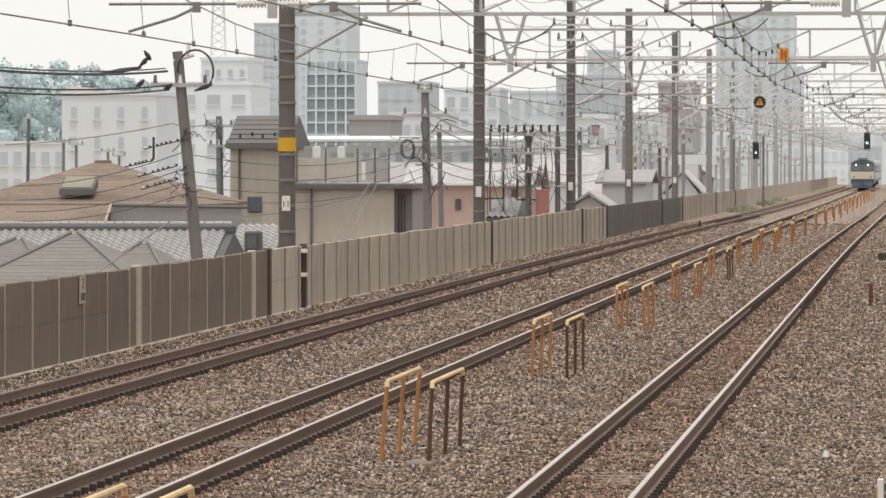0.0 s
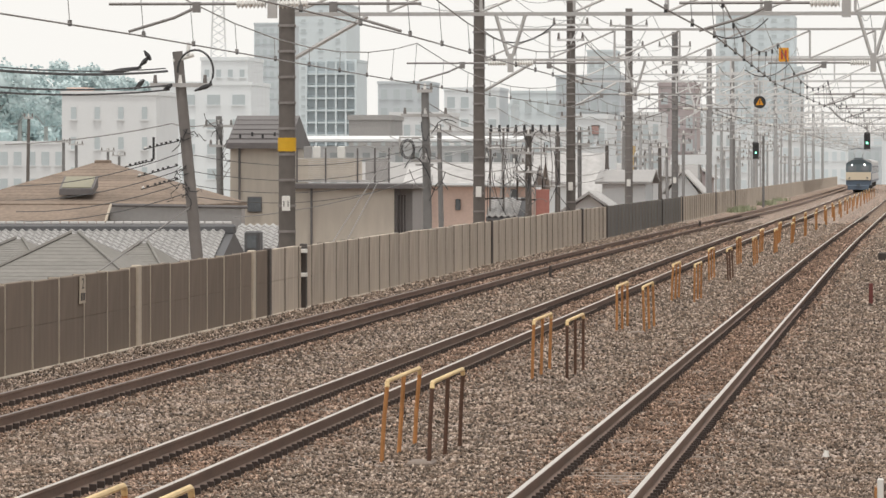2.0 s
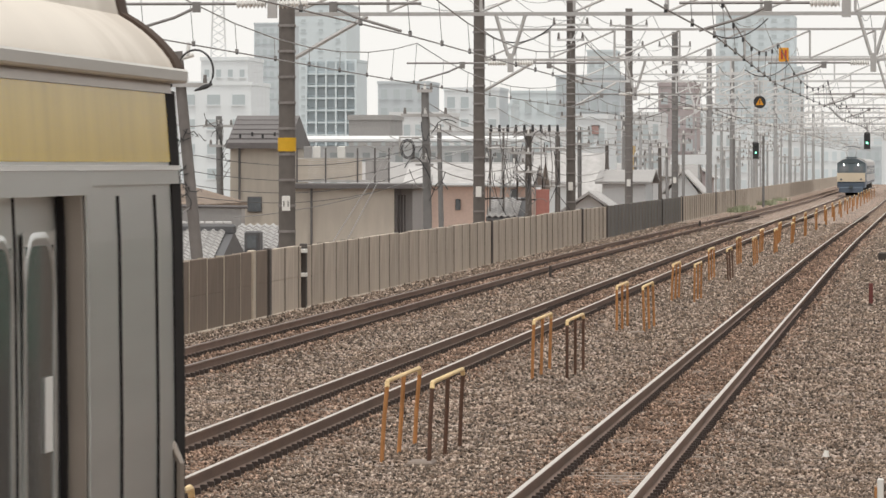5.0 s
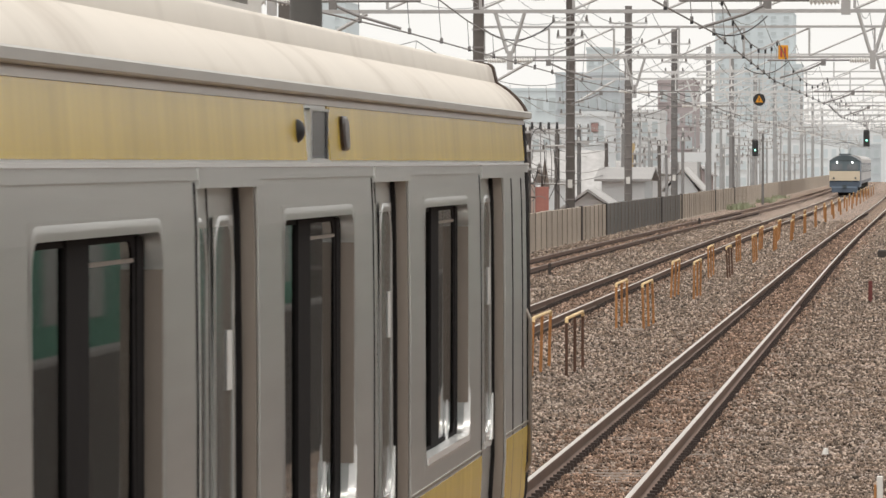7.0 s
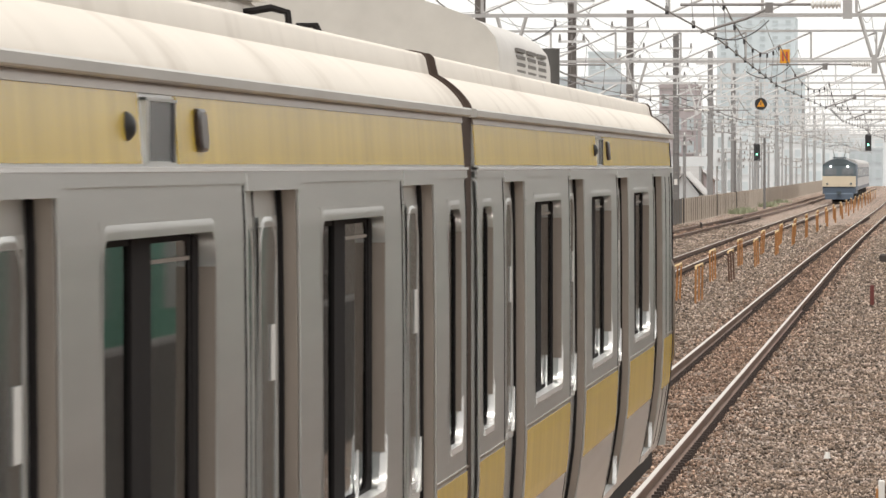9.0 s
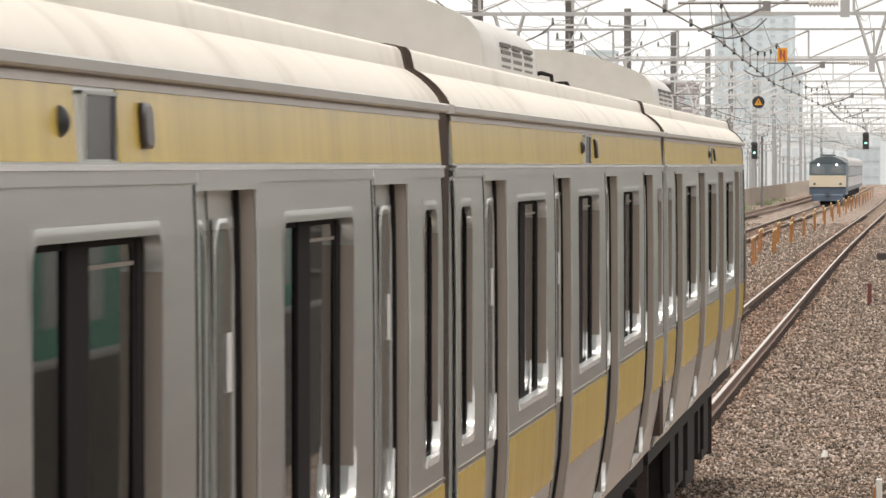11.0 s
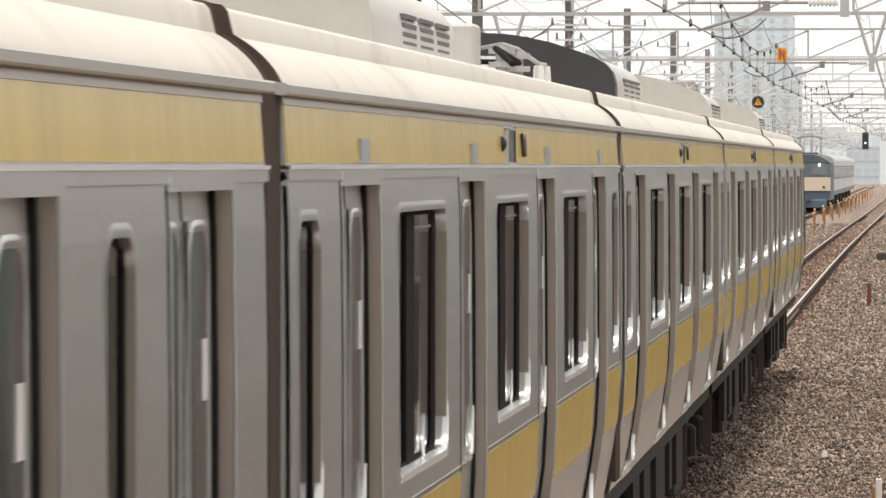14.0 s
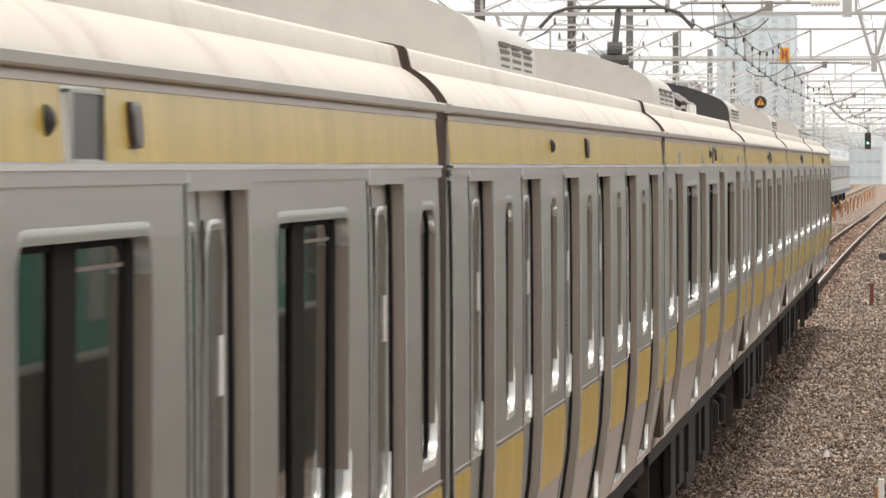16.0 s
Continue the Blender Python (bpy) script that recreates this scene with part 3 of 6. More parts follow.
for k, gy in enumerate(GANTRIES):
    px = POLE_X + ease(gy)
    pole = catenary_pole(gy, px, 11.2 if gy > 100 else 11.0, 100 < gy < 400)
    catenary_pole(gy, 5.4 + ease(gy), 8.3, False)
    if gy == 146:
        part("marker", Shape().tube([(0, 0, 3.45), (0, 0, 3.78)], 0.224, 16), YELLOW, pole, "yellow marker band", True)
        lettering("numeral", "11", 0.2, pose(0, -0.25, 2.18, 90, 0, 0), POST_DARK, pole)
    steel = STEEL if gy < 230 else STEEL_HAZED
    if gy > 250:
        for az, half in ((10.3, 1.0), (9.2, 0.8), (8.55, 0.6)):
            arm = part("feeder_arm", Shape().box(-half, half, -0.26, -0.2, az - 0.05, az + 0.05), steel, pole)
            for ix in (-half + 0.08, 0.0, half - 0.08):
                part("insulator", Shape().tube([(ix, -0.23, az + 0.05), (ix, -0.23, az + 0.16), (ix, -0.23, az + 0.32)], 0.075, 6, 0.04), PORCELAIN if gy > 400 else POLE_MID, arm)
        part("strut", Shape().tube([(0, -0.2, 8.4), (0.95, -0.2, 10.2)], 0.03, 5), steel, pole)
    g = thing("gantry", "galvanised steel lattice gantry beam over three tracks", "gantry", "gantries", at=(0, gy, 0))
    e = ease(gy)
    x0, x1 = POLE_X + e + 0.2, 5.2 + e
    part("lower_chord", Shape().box(x0, x1, -0.045, 0.045, LOW - 0.045, LOW + 0.045), steel, g)
    part("upper_chord", Shape().box(x0, x1, -0.04, 0.04, HIGH - 0.04, HIGH + 0.04), steel, g)
    n = 9
    w = (x1 - x0) / n
    upright = Shape().box(-0.035, 0.035, -0.03, 0.03, LOW + 0.06, HIGH - 0.05).mesh("upright", steel)
    slant = Shape().tube([(0, 0, LOW + 0.05), (w, 0, HIGH - 0.05)], 0.03, 4).mesh("diagonal", steel)
    for i in range(n + 1):
        part("upright", upright, None, g).location = (x0 + i * w, 0, 0)
        if i < n:
            part("diagonal", slant, None, g).location = (x0 + i * w, 0, 0)
    part("stay", Shape().tube([(x0, 0, LOW - 1.05), (x0 + 1.75, 0, LOW - 0.05)], 0.055, 6), steel, g)
    # V-shaped hangers that carry the registration arms
    for hx, arms in ((-9.8, (FAR_TRACK, MIDDLE)), (-1.1, (NEAR,))):
        h = part("hanger", Shape().tube([(hx + e - 0.36, 0, LOW), (hx + e - 0.06, 0, 5.75)], 0.05, 6).tube([(hx + e + 0.36, 0, LOW), (hx + e + 0.06, 0, 5.75)], 0.05, 6)
                 .box(hx + e - 0.07, hx + e + 0.07, -0.06, 0.06, 5.35, 5.8), steel, g)
        for tx in arms:
            d = 1 if tx > hx else -1
            tip = tx + d * 0.35 + e
            arm = part("arm", Shape().tube([(hx + e + d * 0.5, 0, 5.57), (tip, 0, 5.57)], 0.025, 6).tube([(tip - d * 1.3, 0, 5.5), (tip - d * 1.0, 0, 5.36), (tip - d * 0.3, 0, 5.15)], 0.025, 6)
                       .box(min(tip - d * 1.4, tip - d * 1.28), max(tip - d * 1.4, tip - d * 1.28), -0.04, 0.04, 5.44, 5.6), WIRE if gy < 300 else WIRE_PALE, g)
            ins = Shape()
            rings = [(hx + e + d * (0.1 + 0.03 * q), 0.03 if q % 2 else 0.075) for q in range(16)]
            ins.add([(rx, rr * math.cos(j * math.tau / 8), 5.57 + rr * math.sin(j * math.tau / 8)) for rx, rr in rings for j in range(8)],
                    [(q * 8 + j, q * 8 + (j + 1) % 8, q * 8 + 8 + (j + 1) % 8, q * 8 + 8 + j) for q in range(15) for j in range(8)])
            part("insulator", ins, PORCELAIN, arm, "white porcelain insulator")


def overhead_line(base, name_label):
    t = thing("overhead_line", name_label, "overhead line", "overhead lines")
    far = Shape()
    spans = (30,) + GANTRIES
    low, high = [], []
    for a, b in zip(spans, spans[1:]):
        for i in range(8):
            y = a + (b - a) * i / 8
            u = i / 8
            sag = 4 * u * (1 - u)
            zig = 0.18 * (1 - 2 * u) * (1 if spans.index(a) % 2 else -1)
            x = track_x(base, y) + zig
            low.append((x, y, 5.08))
            high.append((track_x(base, y) + zig * 0.6, y, 6.05 - 0.62 * sag))
    part("contact_wire", Shape().tube(low, 0.013, 5), WIRE, t)
    part("messenger_wire", Shape().tube(high, 0.012, 5), WIRE, t)
    for i in range(1, len(low)):
        if low[i][1] < 480:
            part("dropper", Shape().tube([low[i], high[i]], 0.006, 4).box(low[i][0] - 0.02, low[i][0] + 0.02, low[i][1] - 0.09, low[i][1] + 0.09, low[i][2], low[i][2] + 0.06), WIRE, t)
            if low[i][1] < 330:
                for q in (0.0, 0.9) if base == NEAR else (0.03,):
                    d = part("hanger_clip", Shape().tube([(0, 0, -0.045), (0, 0, 0.0), (0, 0, 0.045)], 0.026, 6), CABLE, t)
                    d.location = Vector(low[i]).lerp(Vector(high[i]), q)
        else:
            far.tube([low[i], high[i]], 0.010, 4).tube([low[i], (low[i][0], low[i][1], low[i][2] + 0.08)], 0.03, 5)
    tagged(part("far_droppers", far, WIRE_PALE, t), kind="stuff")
    return t


overhead_line(NEAR, "copper contact wire and messenger over the track beside the platform")
overhead_line(MIDDLE, "copper contact wire and messenger over the middle track")
overhead_line(FAR_TRACK, "copper contact wire and messenger over the barrier-side track")


def line_wire(points, r=0.011, label="thin dark feeder wire strung between poles", material=None, sag=0.8, name="feeder_wire"):
    pts = []
    for a, b in zip(points, points[1:]):
        for i in range(10):
            u = i / 10
            p = Vector(a).lerp(Vector(b), u)
            pts.append((p.x, p.y, p.z - 4 * sag * u * (1 - u)))
    pts.append(points[-1])
    return tagged(part(name, Shape().tube(pts, r, 5), material or WIRE), label, "wire", "feeder wires")


for dx, z, s in ((0.5, 9.6, 0.7), (-0.45, 10.4, 0.8), (0.6, 8.7, 0.9), (3.2, 8.2, 0.9), (6.0, 8.3, 1.0), (9.8, 8.2, 0.9), (13.5, 8.3, 0.8)):
    line_wire([(POLE_X + ease(y) + dx, y, z) for y in GANTRIES], sag=s)
# insulated jumper cables that hang between the wires
for y, x, z in ((92, -10.6, 6.2), (146, -10.4, 6.3), (146, -5.2, 6.4), (210, -6.0, 6.4), (264, -10.5, 6.2)):
    line_wire([(x, y, z), (x + 1.5, y + 3, z + 0.3)], 0.017, "sagging black jumper cable under the gantry", CABLE, 0.35, "jumper_cable")

# ---- signals and signs on the gantries ----
def signal(x, y, z, hanging):
    s = thing("signal", "black railway colour-light signal showing green", "signal", "signals", at=(x, y, z))
    part("housing", Shape().bevelbox(-0.28, 0.28, -0.12, 0.12, -0.75, 0.75, 0.12), BLACK, s)
    part("lamp", Shape().tube([(0, -0.13, -0.2), (0, -0.16, -0.2)], 0.09, 12), GREEN_LAMP, s, "lit green lamp")
    for lz in (0.15, 0.48):
        part("hood", Shape().tube([(0, -0.12, lz), (0, -0.32, lz)], 0.12, 10), BLACK, s)
    part("mast", Shape().tube([(0, 0.2, -0.4), (0, 0.2, hanging)], 0.07, 8), STEEL, s)
    return s


signal(-4.61, 539.75, 5.28, LOW - 5.3)
signal(-14.44, 539.4, 4.42, -4.6)
disc = thing("warning_disc", "round black sign with a yellow triangle under the gantry", "sign", at=(-6.89, 263.7, 5.84))
part("plate", Shape().tube([(0, 0, 0), (0, 0.03, 0)], 0.27, 24), BLACK, disc)
part("triangle", Shape().sweep_y([(-0.17, -0.12), (0.17, -0.12), (0, 0.19)], -0.012, -0.004), ORANGE, disc, "yellow triangle")
part("bar", Shape().box(-0.02, 0.02, -0.018, -0.013, -0.06, 0.09), BLACK, disc)
part("bracket", Shape().tube([(0, 0.06, 0.2), (0, 0.06, LOW - 5.84)], 0.03, 6), STEEL, disc)
board = thing("orange_board", "small orange board with dark bars on the gantry", "sign", at=(-4.66, 209.9, 6.92))
part("plate", Shape().bevelbox(-0.17, 0.17, -0.02, 0.02, -0.24, 0.24, 0.01), ORANGE, board)
part("bar", Shape().box(-0.1, -0.03, -0.03, -0.019, -0.16, 0.16), RED, board)
part("bar", Shape().box(0.03, 0.1, -0.03, -0.019, -0.16, 0.16), RED, board)


# ---- pipe guards between the tracks ----
def pipe_guard(x, y, length, height, kind, lean):
    label = {0: "faded orange steel pipe guard with three legs", 1: "rusty brown pipe guard with a bleached top rail", 2: "orange and rust pipe guard in the ballast"}[kind]
    g = thing("pipe_guard", label, "guard rail", "pipe guards", at=(x, y, -0.25))
    body = (PIPE_ORANGE, PIPE_RUST, PIPE_ORANGE)[kind]
    r = 0.025
    top = height - 0.05
    bend = [(0, 0, -0.2), (lean * 0.5, 0, top * 0.5), (lean, 0, top - 0.07), (lean, 0.03, top - 0.015), (lean, 0.1, top)]
    far_end = [(lean, length - 0.1, top), (lean, length - 0.03, top - 0.015), (lean, length, top - 0.07), (lean * 0.5, length, top * 0.5), (0, length, -0.2)]
    part("leg", Shape().tube(bend[:3], r, 8), body, g, smooth=True)
    part("top_rail", Shape().tube(bend[2:] + far_end[:3], r * 1.08, 8), PIPE_CREAM, g, "bleached yellow top rail", True)
    part("leg", Shape().tube(far_end[2:], r, 8), body, g, smooth=True)
    part("leg", Shape().tube([(0, length * 0.5, -0.2), (lean, length * 0.5, top - 0.01)], r, 8), body, g, smooth=True)
    return g


rng = random.Random(11)
gy, k = 41.2, 0
while gy < 640:
    e = ease(gy)
    tilt = rng.uniform(-0.05, 0.05)
    pipe_guard(-6.06 + e, gy + 0.3, 4.5, 0.98, 0, 0.03 + tilt)
    pipe_guard(-5.49 + e, gy + rng.uniform(-0.3, 0.2), 4.6, 0.98, 1 if k in (1, 2, 5) else 2, tilt)
    gy += 26.9
    k += 1
for sx, sy in ((-5.7, 68.2), (-5.75, 121.5)):
    tagged(part("concrete_slab", Shape().bevelbox(sx - 0.02, sx + 0.27, sy - 0.5, sy + 0.3, -0.3, -0.2, 0.02), SLEEPER), "flat concrete slab in the ballast", "slab")

# ---- small trackside things ----
def stub(x, y, h, r, material, label):
    s = thing("marker_post", label, "post", "marker posts", at=(x, y, -0.25))
    part("shaft", Shape().bevelbox(-r, r, -r, r, -0.1, h, r * 0.3), material, s)
    return s


stub(-1.16, 147, 0.52, 0.05, paint("dull_red_brown_paint", (0.16, 0.05, 0.045), 0.8), "short dull red-brown post in the ballast")
s = stub(-0.36, 57, 0.19 + 0.25, 0.03, WHITE, "short white post with an orange edge beside the ballast")
part("edge", Shape().bevelbox(-0.055, -0.031, -0.03, 0.03, -0.1, 0.36, 0.004), PIPE_ORANGE, s)
stub(-10.78, 178, 0.42, 0.045, POST_DARK, "short dark post between the tracks")
stub(-11.50, 320, 0.45, 0.06, POST_DARK, "short dark post between the tracks")
stub(-14.15, 139.6, 1.5, 0.06, POST_DARK, "dark cable riser with white clamps at the barrier")
for bz in (0.55, 1.1):
    tagged(part("cable_clamp", Shape().bevelbox(-14.15 - 0.08, -14.15 + 0.08, 139.48, 139.72, bz, bz + 0.09, 0.01), WHITE), "white cable clamp on the dark riser", "clamp")
tagged(part("white_stone", Shape().tube([(-1.07, 70, -0.25), (-1.07 + 0.01, 70, -0.16)], 0.045, 7, 0.025), WHITE), "pale stone lying on the ballast", "stone")
tagged(part("junction_box", Shape().bevelbox(-1.44, -1.44 + 0.7, 214, 215, -0.3, 0.05, 0.04), POST_DARK), "low dark junction box beside the track", "box")



# ---- town beyond the barrier ----
def gable_house(name, label, x0, x1, y0, y1, eave, ridge, wall, roof, along="x", base=-4.2, over=0.4):
    h = thing(name, label, "house", at=(0, 0, 0))
    part("wall", Shape().box(x0, x1, y0, y1, base, eave), wall, h)
    if along == "x":
        ym = (y0 + y1) / 2
        prof = [(y0 - over, eave - 0.15), (y0 - over, eave - 0.02), (ym, ridge), (y1 + over, eave - 0.02), (y1 + over, eave - 0.15), (ym, ridge - 0.15)]
        part("roof", Shape().sweep_x(prof, x0 - over, x1 + over), roof, h)
        part("gable", Shape().sweep_x([(y0, eave), (ym, ridge - 0.18), (y1, eave)], x0, x1), wall, h)
    else:
        xm = (x0 + x1) / 2
        prof = [(x0 - over, eave - 0.15), (x0 - over, eave - 0.02), (xm, ridge), (x1 + over, eave - 0.02), (x1 + over, eave - 0.15), (xm, ridge - 0.15)]
        part("roof", Shape().sweep_y(prof, y0 - over, y1 + over), roof, h)
        part("gable", Shape().sweep_y([(x0, eave), (xm, ridge - 0.18), (x1, eave)], y0, y1), wall, h)
    return h


def tile_rows(x0, x1, y0, y1, z0, z1, pitch_x, rows, joined_thickness=0.05):
    """Rolled clay tiles on a slope that rises away from the tracks' near end."""
    pieces = []
    for r in range(rows):
        for c in range(int((x1 - x0) / pitch_x)):
            u = r / rows
            pieces.append((x0 + c * pitch_x, y0 + (y1 - y0) * u, z0 + (z1 - z0) * u))
    dy, dz = (y1 - y0) / rows, (z1 - z0) / rows
    s = Shape()
    n = 6
    vs = []
    for k in range(n + 1):
        a = k / n
        h = 0.085 * math.sin(a * math.pi) ** 2
        vs += [(a * pitch_x, 0, h + 0.06), (a * pitch_x, dy * 1.15, h + dz * 1.15), (a * pitch_x, 0, h - 0.01)]
    fs = []
    for k in range(n):
        a, b = 3 * k, 3 * (k + 1)
        fs += [(a, b, b + 1, a + 1), (a + 2, b + 2, b, a)]
    s.add(vs, fs)
    return s.mesh("tile", TILE_GREY), pieces


# house with rolled clay tiles behind the tilted pole
X0, X1 = -30.70, -22.46
h = thing("tiled_house", "low house with a silver-grey rolled clay tile roof", "house")
part("wall", Shape().box(X0 + 0.3, X1 - 0.3, 195.5, 202, -4.2, -0.12), STUCCO_GREY, h)
part("roof_deck", Shape().sweep_x([(194.8, -0.07), (199, 0.92), (203, -0.07), (203, -0.19), (194.8, -0.19)], X0, X1), TILE_DARK, h)
tm, spots = tile_rows(X0, X1, 194.8, 198.95, -0.07, 0.92, 0.275, 11)
for q in spots:
    part("tile", tm, None, h).location = (q[0], q[1], q[2] + 0.03)
ridge = part("ridge", Shape().bevelbox(X0 + 0.1, X1 + 0.05, 198.75, 199.25, 0.88, 1.18, 0.08), TILE_DARK, h, "dark grey ridge tiles")
caps = Shape().tube([(0, 198.9, 0), (0.26, 198.9, 0)], 0.07, 8).mesh("ridge_cap", TILE_GREY)
for i in range(int((X1 - X0) / 0.3)):
    part("ridge_cap", caps, None, ridge).location = (X0 + 0.1 + 0.3 * i, 0, 1.20)

# smaller tiled roof with a dormer box, beside the beige house
X0, X1 = -24.33, -22.50
h = thing("tiled_annex", "small annex with silver-grey clay tiles", "house")
part("wall", Shape().box(X0 + 0.1, X1, 214.6, 217, -4.2, -0.07), STUCCO_GREY, h)
part("roof_deck", Shape().sweep_x([(214, 0.04), (217, 0.90), (217, -0.12), (214, -0.12)], X0, X1), TILE_DARK, h)
tm2, spots = tile_rows(X0, X1, 214, 216.95, 0.04, 0.90, 0.275, 8)
for q in spots:
    part("tile", tm2, None, h).location = (q[0], q[1], q[2] + 0.03)
part("chimney_box", Shape().bevelbox(-23.71, -23.16, 213.2, 214.2, -0.4, 0.79, 0.05), TILE_DARK, h, "dark boxed flue")
part("chimney_pane", Shape().box(-23.61, -23.28, 213.15, 213.19, 0.19, 0.63), PANE_DARK, h)


def hip_roof(s, x0, x1, y0, y1, z0, z1, ridge):
    xm, ym = (x0 + x1) / 2, (y0 + y1) / 2
    return s.add([(x0, y0, z0), (x1, y0, z0), (x1, y1, z0), (x0, y1, z0), (xm - ridge, ym, z1), (xm + ridge, ym, z1), (x0, y0, z0 - 0.12), (x1, y0, z0 - 0.12), (x1, y1, z0 - 0.12), (x0, y1, z0 - 0.12)],
                 [(0, 1, 5, 4), (1, 2, 5), (2, 3, 4, 5), (3, 0, 4), (6, 7, 1, 0), (7, 8, 2, 1), (8, 9, 3, 2), (9, 6, 0, 3), (9, 8, 7, 6)])


def slate_lines(x0, x1, y0, y1, z0, z1, half_ridge, rows, material, parent):
    """Courses of slates on the near slope of a hipped roof."""
    xm, ym = (x0 + x1) / 2, (y0 + y1) / 2
    for r in range(rows):
        u, w = r / rows, (r + 1.1) / rows
        a0, a1 = x0 + (xm - half_ridge - x0) * u, x1 + (xm + half_ridge - x1) * u
        b0, b1 = x0 + (xm - half_ridge - x0) * w, x1 + (xm + half_ridge - x1) * w
        ya, yb, za, zb = y0 + (ym - y0) * u, y0 + (ym - y0) * min(1, w), z0 + (z1 - z0) * u, z0 + (z1 - z0) * min(1, w)
        if b1 <= b0:
            continue
        part("slate_course", Shape().add([(a0, ya, za + 0.02), (a1, ya, za + 0.02), (b1, yb, zb + 0.012), (b0, yb, zb + 0.012), (a0, ya, za), (a1, ya, za)], [(0, 1, 2, 3), (4, 5, 1, 0)]), material, parent)


# grey hipped slate roofs close behind the barrier
for a, b, y0, depth, top, eave in ((-75, 235, 150, 9, 415, 505), (150, 290, 160, 7, 432, 490), (-90, 60, 162, 8, 425, 470)):
    x0, x1 = -(1627 - a) * y0 / 10770, -(1627 - b) * y0 / 10770
    z0, z1 = 3.12 - (eave - 292) * y0 / 10770, 3.12 - (top - 292) * (y0 + depth / 2) / 10770
    h = thing("slate_house", "house with a hipped grey slate roof", "house")
    part("wall", Shape().box(x0 + 0.3, x1 - 0.3, y0 + 0.4, y0 + depth - 0.4, -4.2, z0 - 0.05), STUCCO_GREY, h)
    roof = part("roof", hip_roof(Shape(), x0, x1, y0, y0 + depth, z0, z1, 0.1), SLATE, h)
    slate_lines(x0, x1, y0, y0 + depth, z0, z1, 0.1, 14, SLATE, roof)
    part("hip_cap", Shape().tube([(x0, y0, z0 + 0.04), ((x0 + x1) / 2 - 0.1, y0 + depth / 2, z1 + 0.05)], 0.05, 5).tube([(x1, y0, z0 + 0.04), ((x0 + x1) / 2 + 0.1, y0 + depth / 2, z1 + 0.05)], 0.05, 5), SLATE, h)

# brown roofed house with a skylight
x0, x1, y0, y1 = -35.56, -26.14, 222, 236
h = thing("brown_roof_house", "house with a broad brown slate roof and a skylight", "house")
part("wall", Shape().box(x0 + 0.5, x1 - 0.5, y0 + 0.6, y1 - 0.6, -4.2, 1.68), STUCCO_GREY, h)
roof = part("roof", hip_roof(Shape(), x0, x1, y0, y1, 1.68, 3.25, 0.15), SLATE_BROWN, h)
slate_lines(x0, x1, y0, y1, 1.68, 3.25, 0.15, 15, SLATE_BROWN, roof)
part("ridge_cap", Shape().bevelbox(-31.14, -30.56, 228.7, 229.3, 3.18, 3.31, 0.03), SLATE_BROWN, h)
low = part("lower_roof", Shape().add([(x0, 219.5, 1.00), (-29.45, 219.5, 1.00), (-29.66, 222.4, 1.76), (x0, 222.4, 1.76), (x0, 219.5, 0.88), (-29.45, 219.5, 0.88)], [(0, 1, 2, 3), (4, 5, 1, 0)]), SLATE_BROWN, h)
part("dormer_wall", Shape().box(-29.55, -24.72, 221.3, 222.5, -4.2, 1.60), STUCCO_GREY, h)
part("verge", Shape().tube([(-29.48, 219.4, 1.04), (-29.51, 221.2, 1.68)], 0.05, 5), POST_PALE, h)
part("gutter", Shape().tube([(-29.53, 221.2, 1.66), (-24.48, 221.2, 1.58)], 0.07, 6), ROOF_DARK, h)
sk = part("skylight", Shape().sweep_x([(222.6, 2.02), (222.6, 2.24), (224.0, 2.70), (224.0, 2.3)], -31.62, -30.36), ROOF_DARK, h, "dark framed skylight")
part("skylight_pane", Shape().sweep_x([(222.68, 2.28), (222.68, 2.30), (223.9, 2.70), (223.9, 2.66)], -31.54, -30.44), paint("olive_skylight_pane", (0.24, 0.225, 0.16), 0.4), sk)

# beige house with a dark roof, a flat-roofed wing and its balcony
Y = 240
h = thing("beige_house", "beige stucco house with a dark metal roof and balcony", "house")
part("wall", Shape().box(-27.25, -24.94, 240, 248, -4.2, 3.88), STUCCO, h)
part("roof", Shape().sweep_x([(239.6, 3.77), (239.6, 3.94), (243.5, 5.11), (247.8, 3.94), (247.8, 3.77)], -27.36, -24.85), ROOF_DARK, h)
for i in range(6):
    u = i / 6
    part("roof_rib", Shape().box(-27.32, -24.87, 239.6 + 3.9 * u, 239.75 + 3.9 * u, 3.94 + 1.13 * u, 3.94 + 1.13 * u + 0.06), ROOF_DARK, h)
for i in range(4):
    part("snow_guard", Shape().box(0, 0.08, 240.4, 240.5, 0, 0.22), BLACK, h).location = (-26.94 + 0.45 * i, 0.3 * (i % 2), 4.12 + 0.08 * (i % 2))
win = part("window", Shape().bevelbox(-26.56, -25.98, 239.93, 240.02, 1.25, 1.87, 0.015), ROOF_DARK, h)
part("pane", Shape().box(-26.52, -26.03, 239.9, 239.925, 1.29, 1.83), PANE_DARK, win)
part("downpipe", Shape().tube([(-26.87, 239.9, -4), (-26.87, 239.9, 3.79)], 0.05, 6), ROOF_DARK, h)
part("wing", Shape().box(-24.59, -20.64, 239, 247, -4.2, 2.21), STUCCO, h)
part("wing_edge", Shape().bevelbox(-24.68, -19.86, 238.7, 247.3, 2.19, 2.39, 0.03), ROOF_DARK, h)
part("wing_downpipe", Shape().tube([(-23.90, 238.9, -4), (-23.90, 238.9, 2.21)], 0.05, 6), ROOF_DARK, h)
part("wing_return", Shape().box(-20.64, -20.53, 239.1, 247, -4.2, 2.19), ROOF_DARK, h)
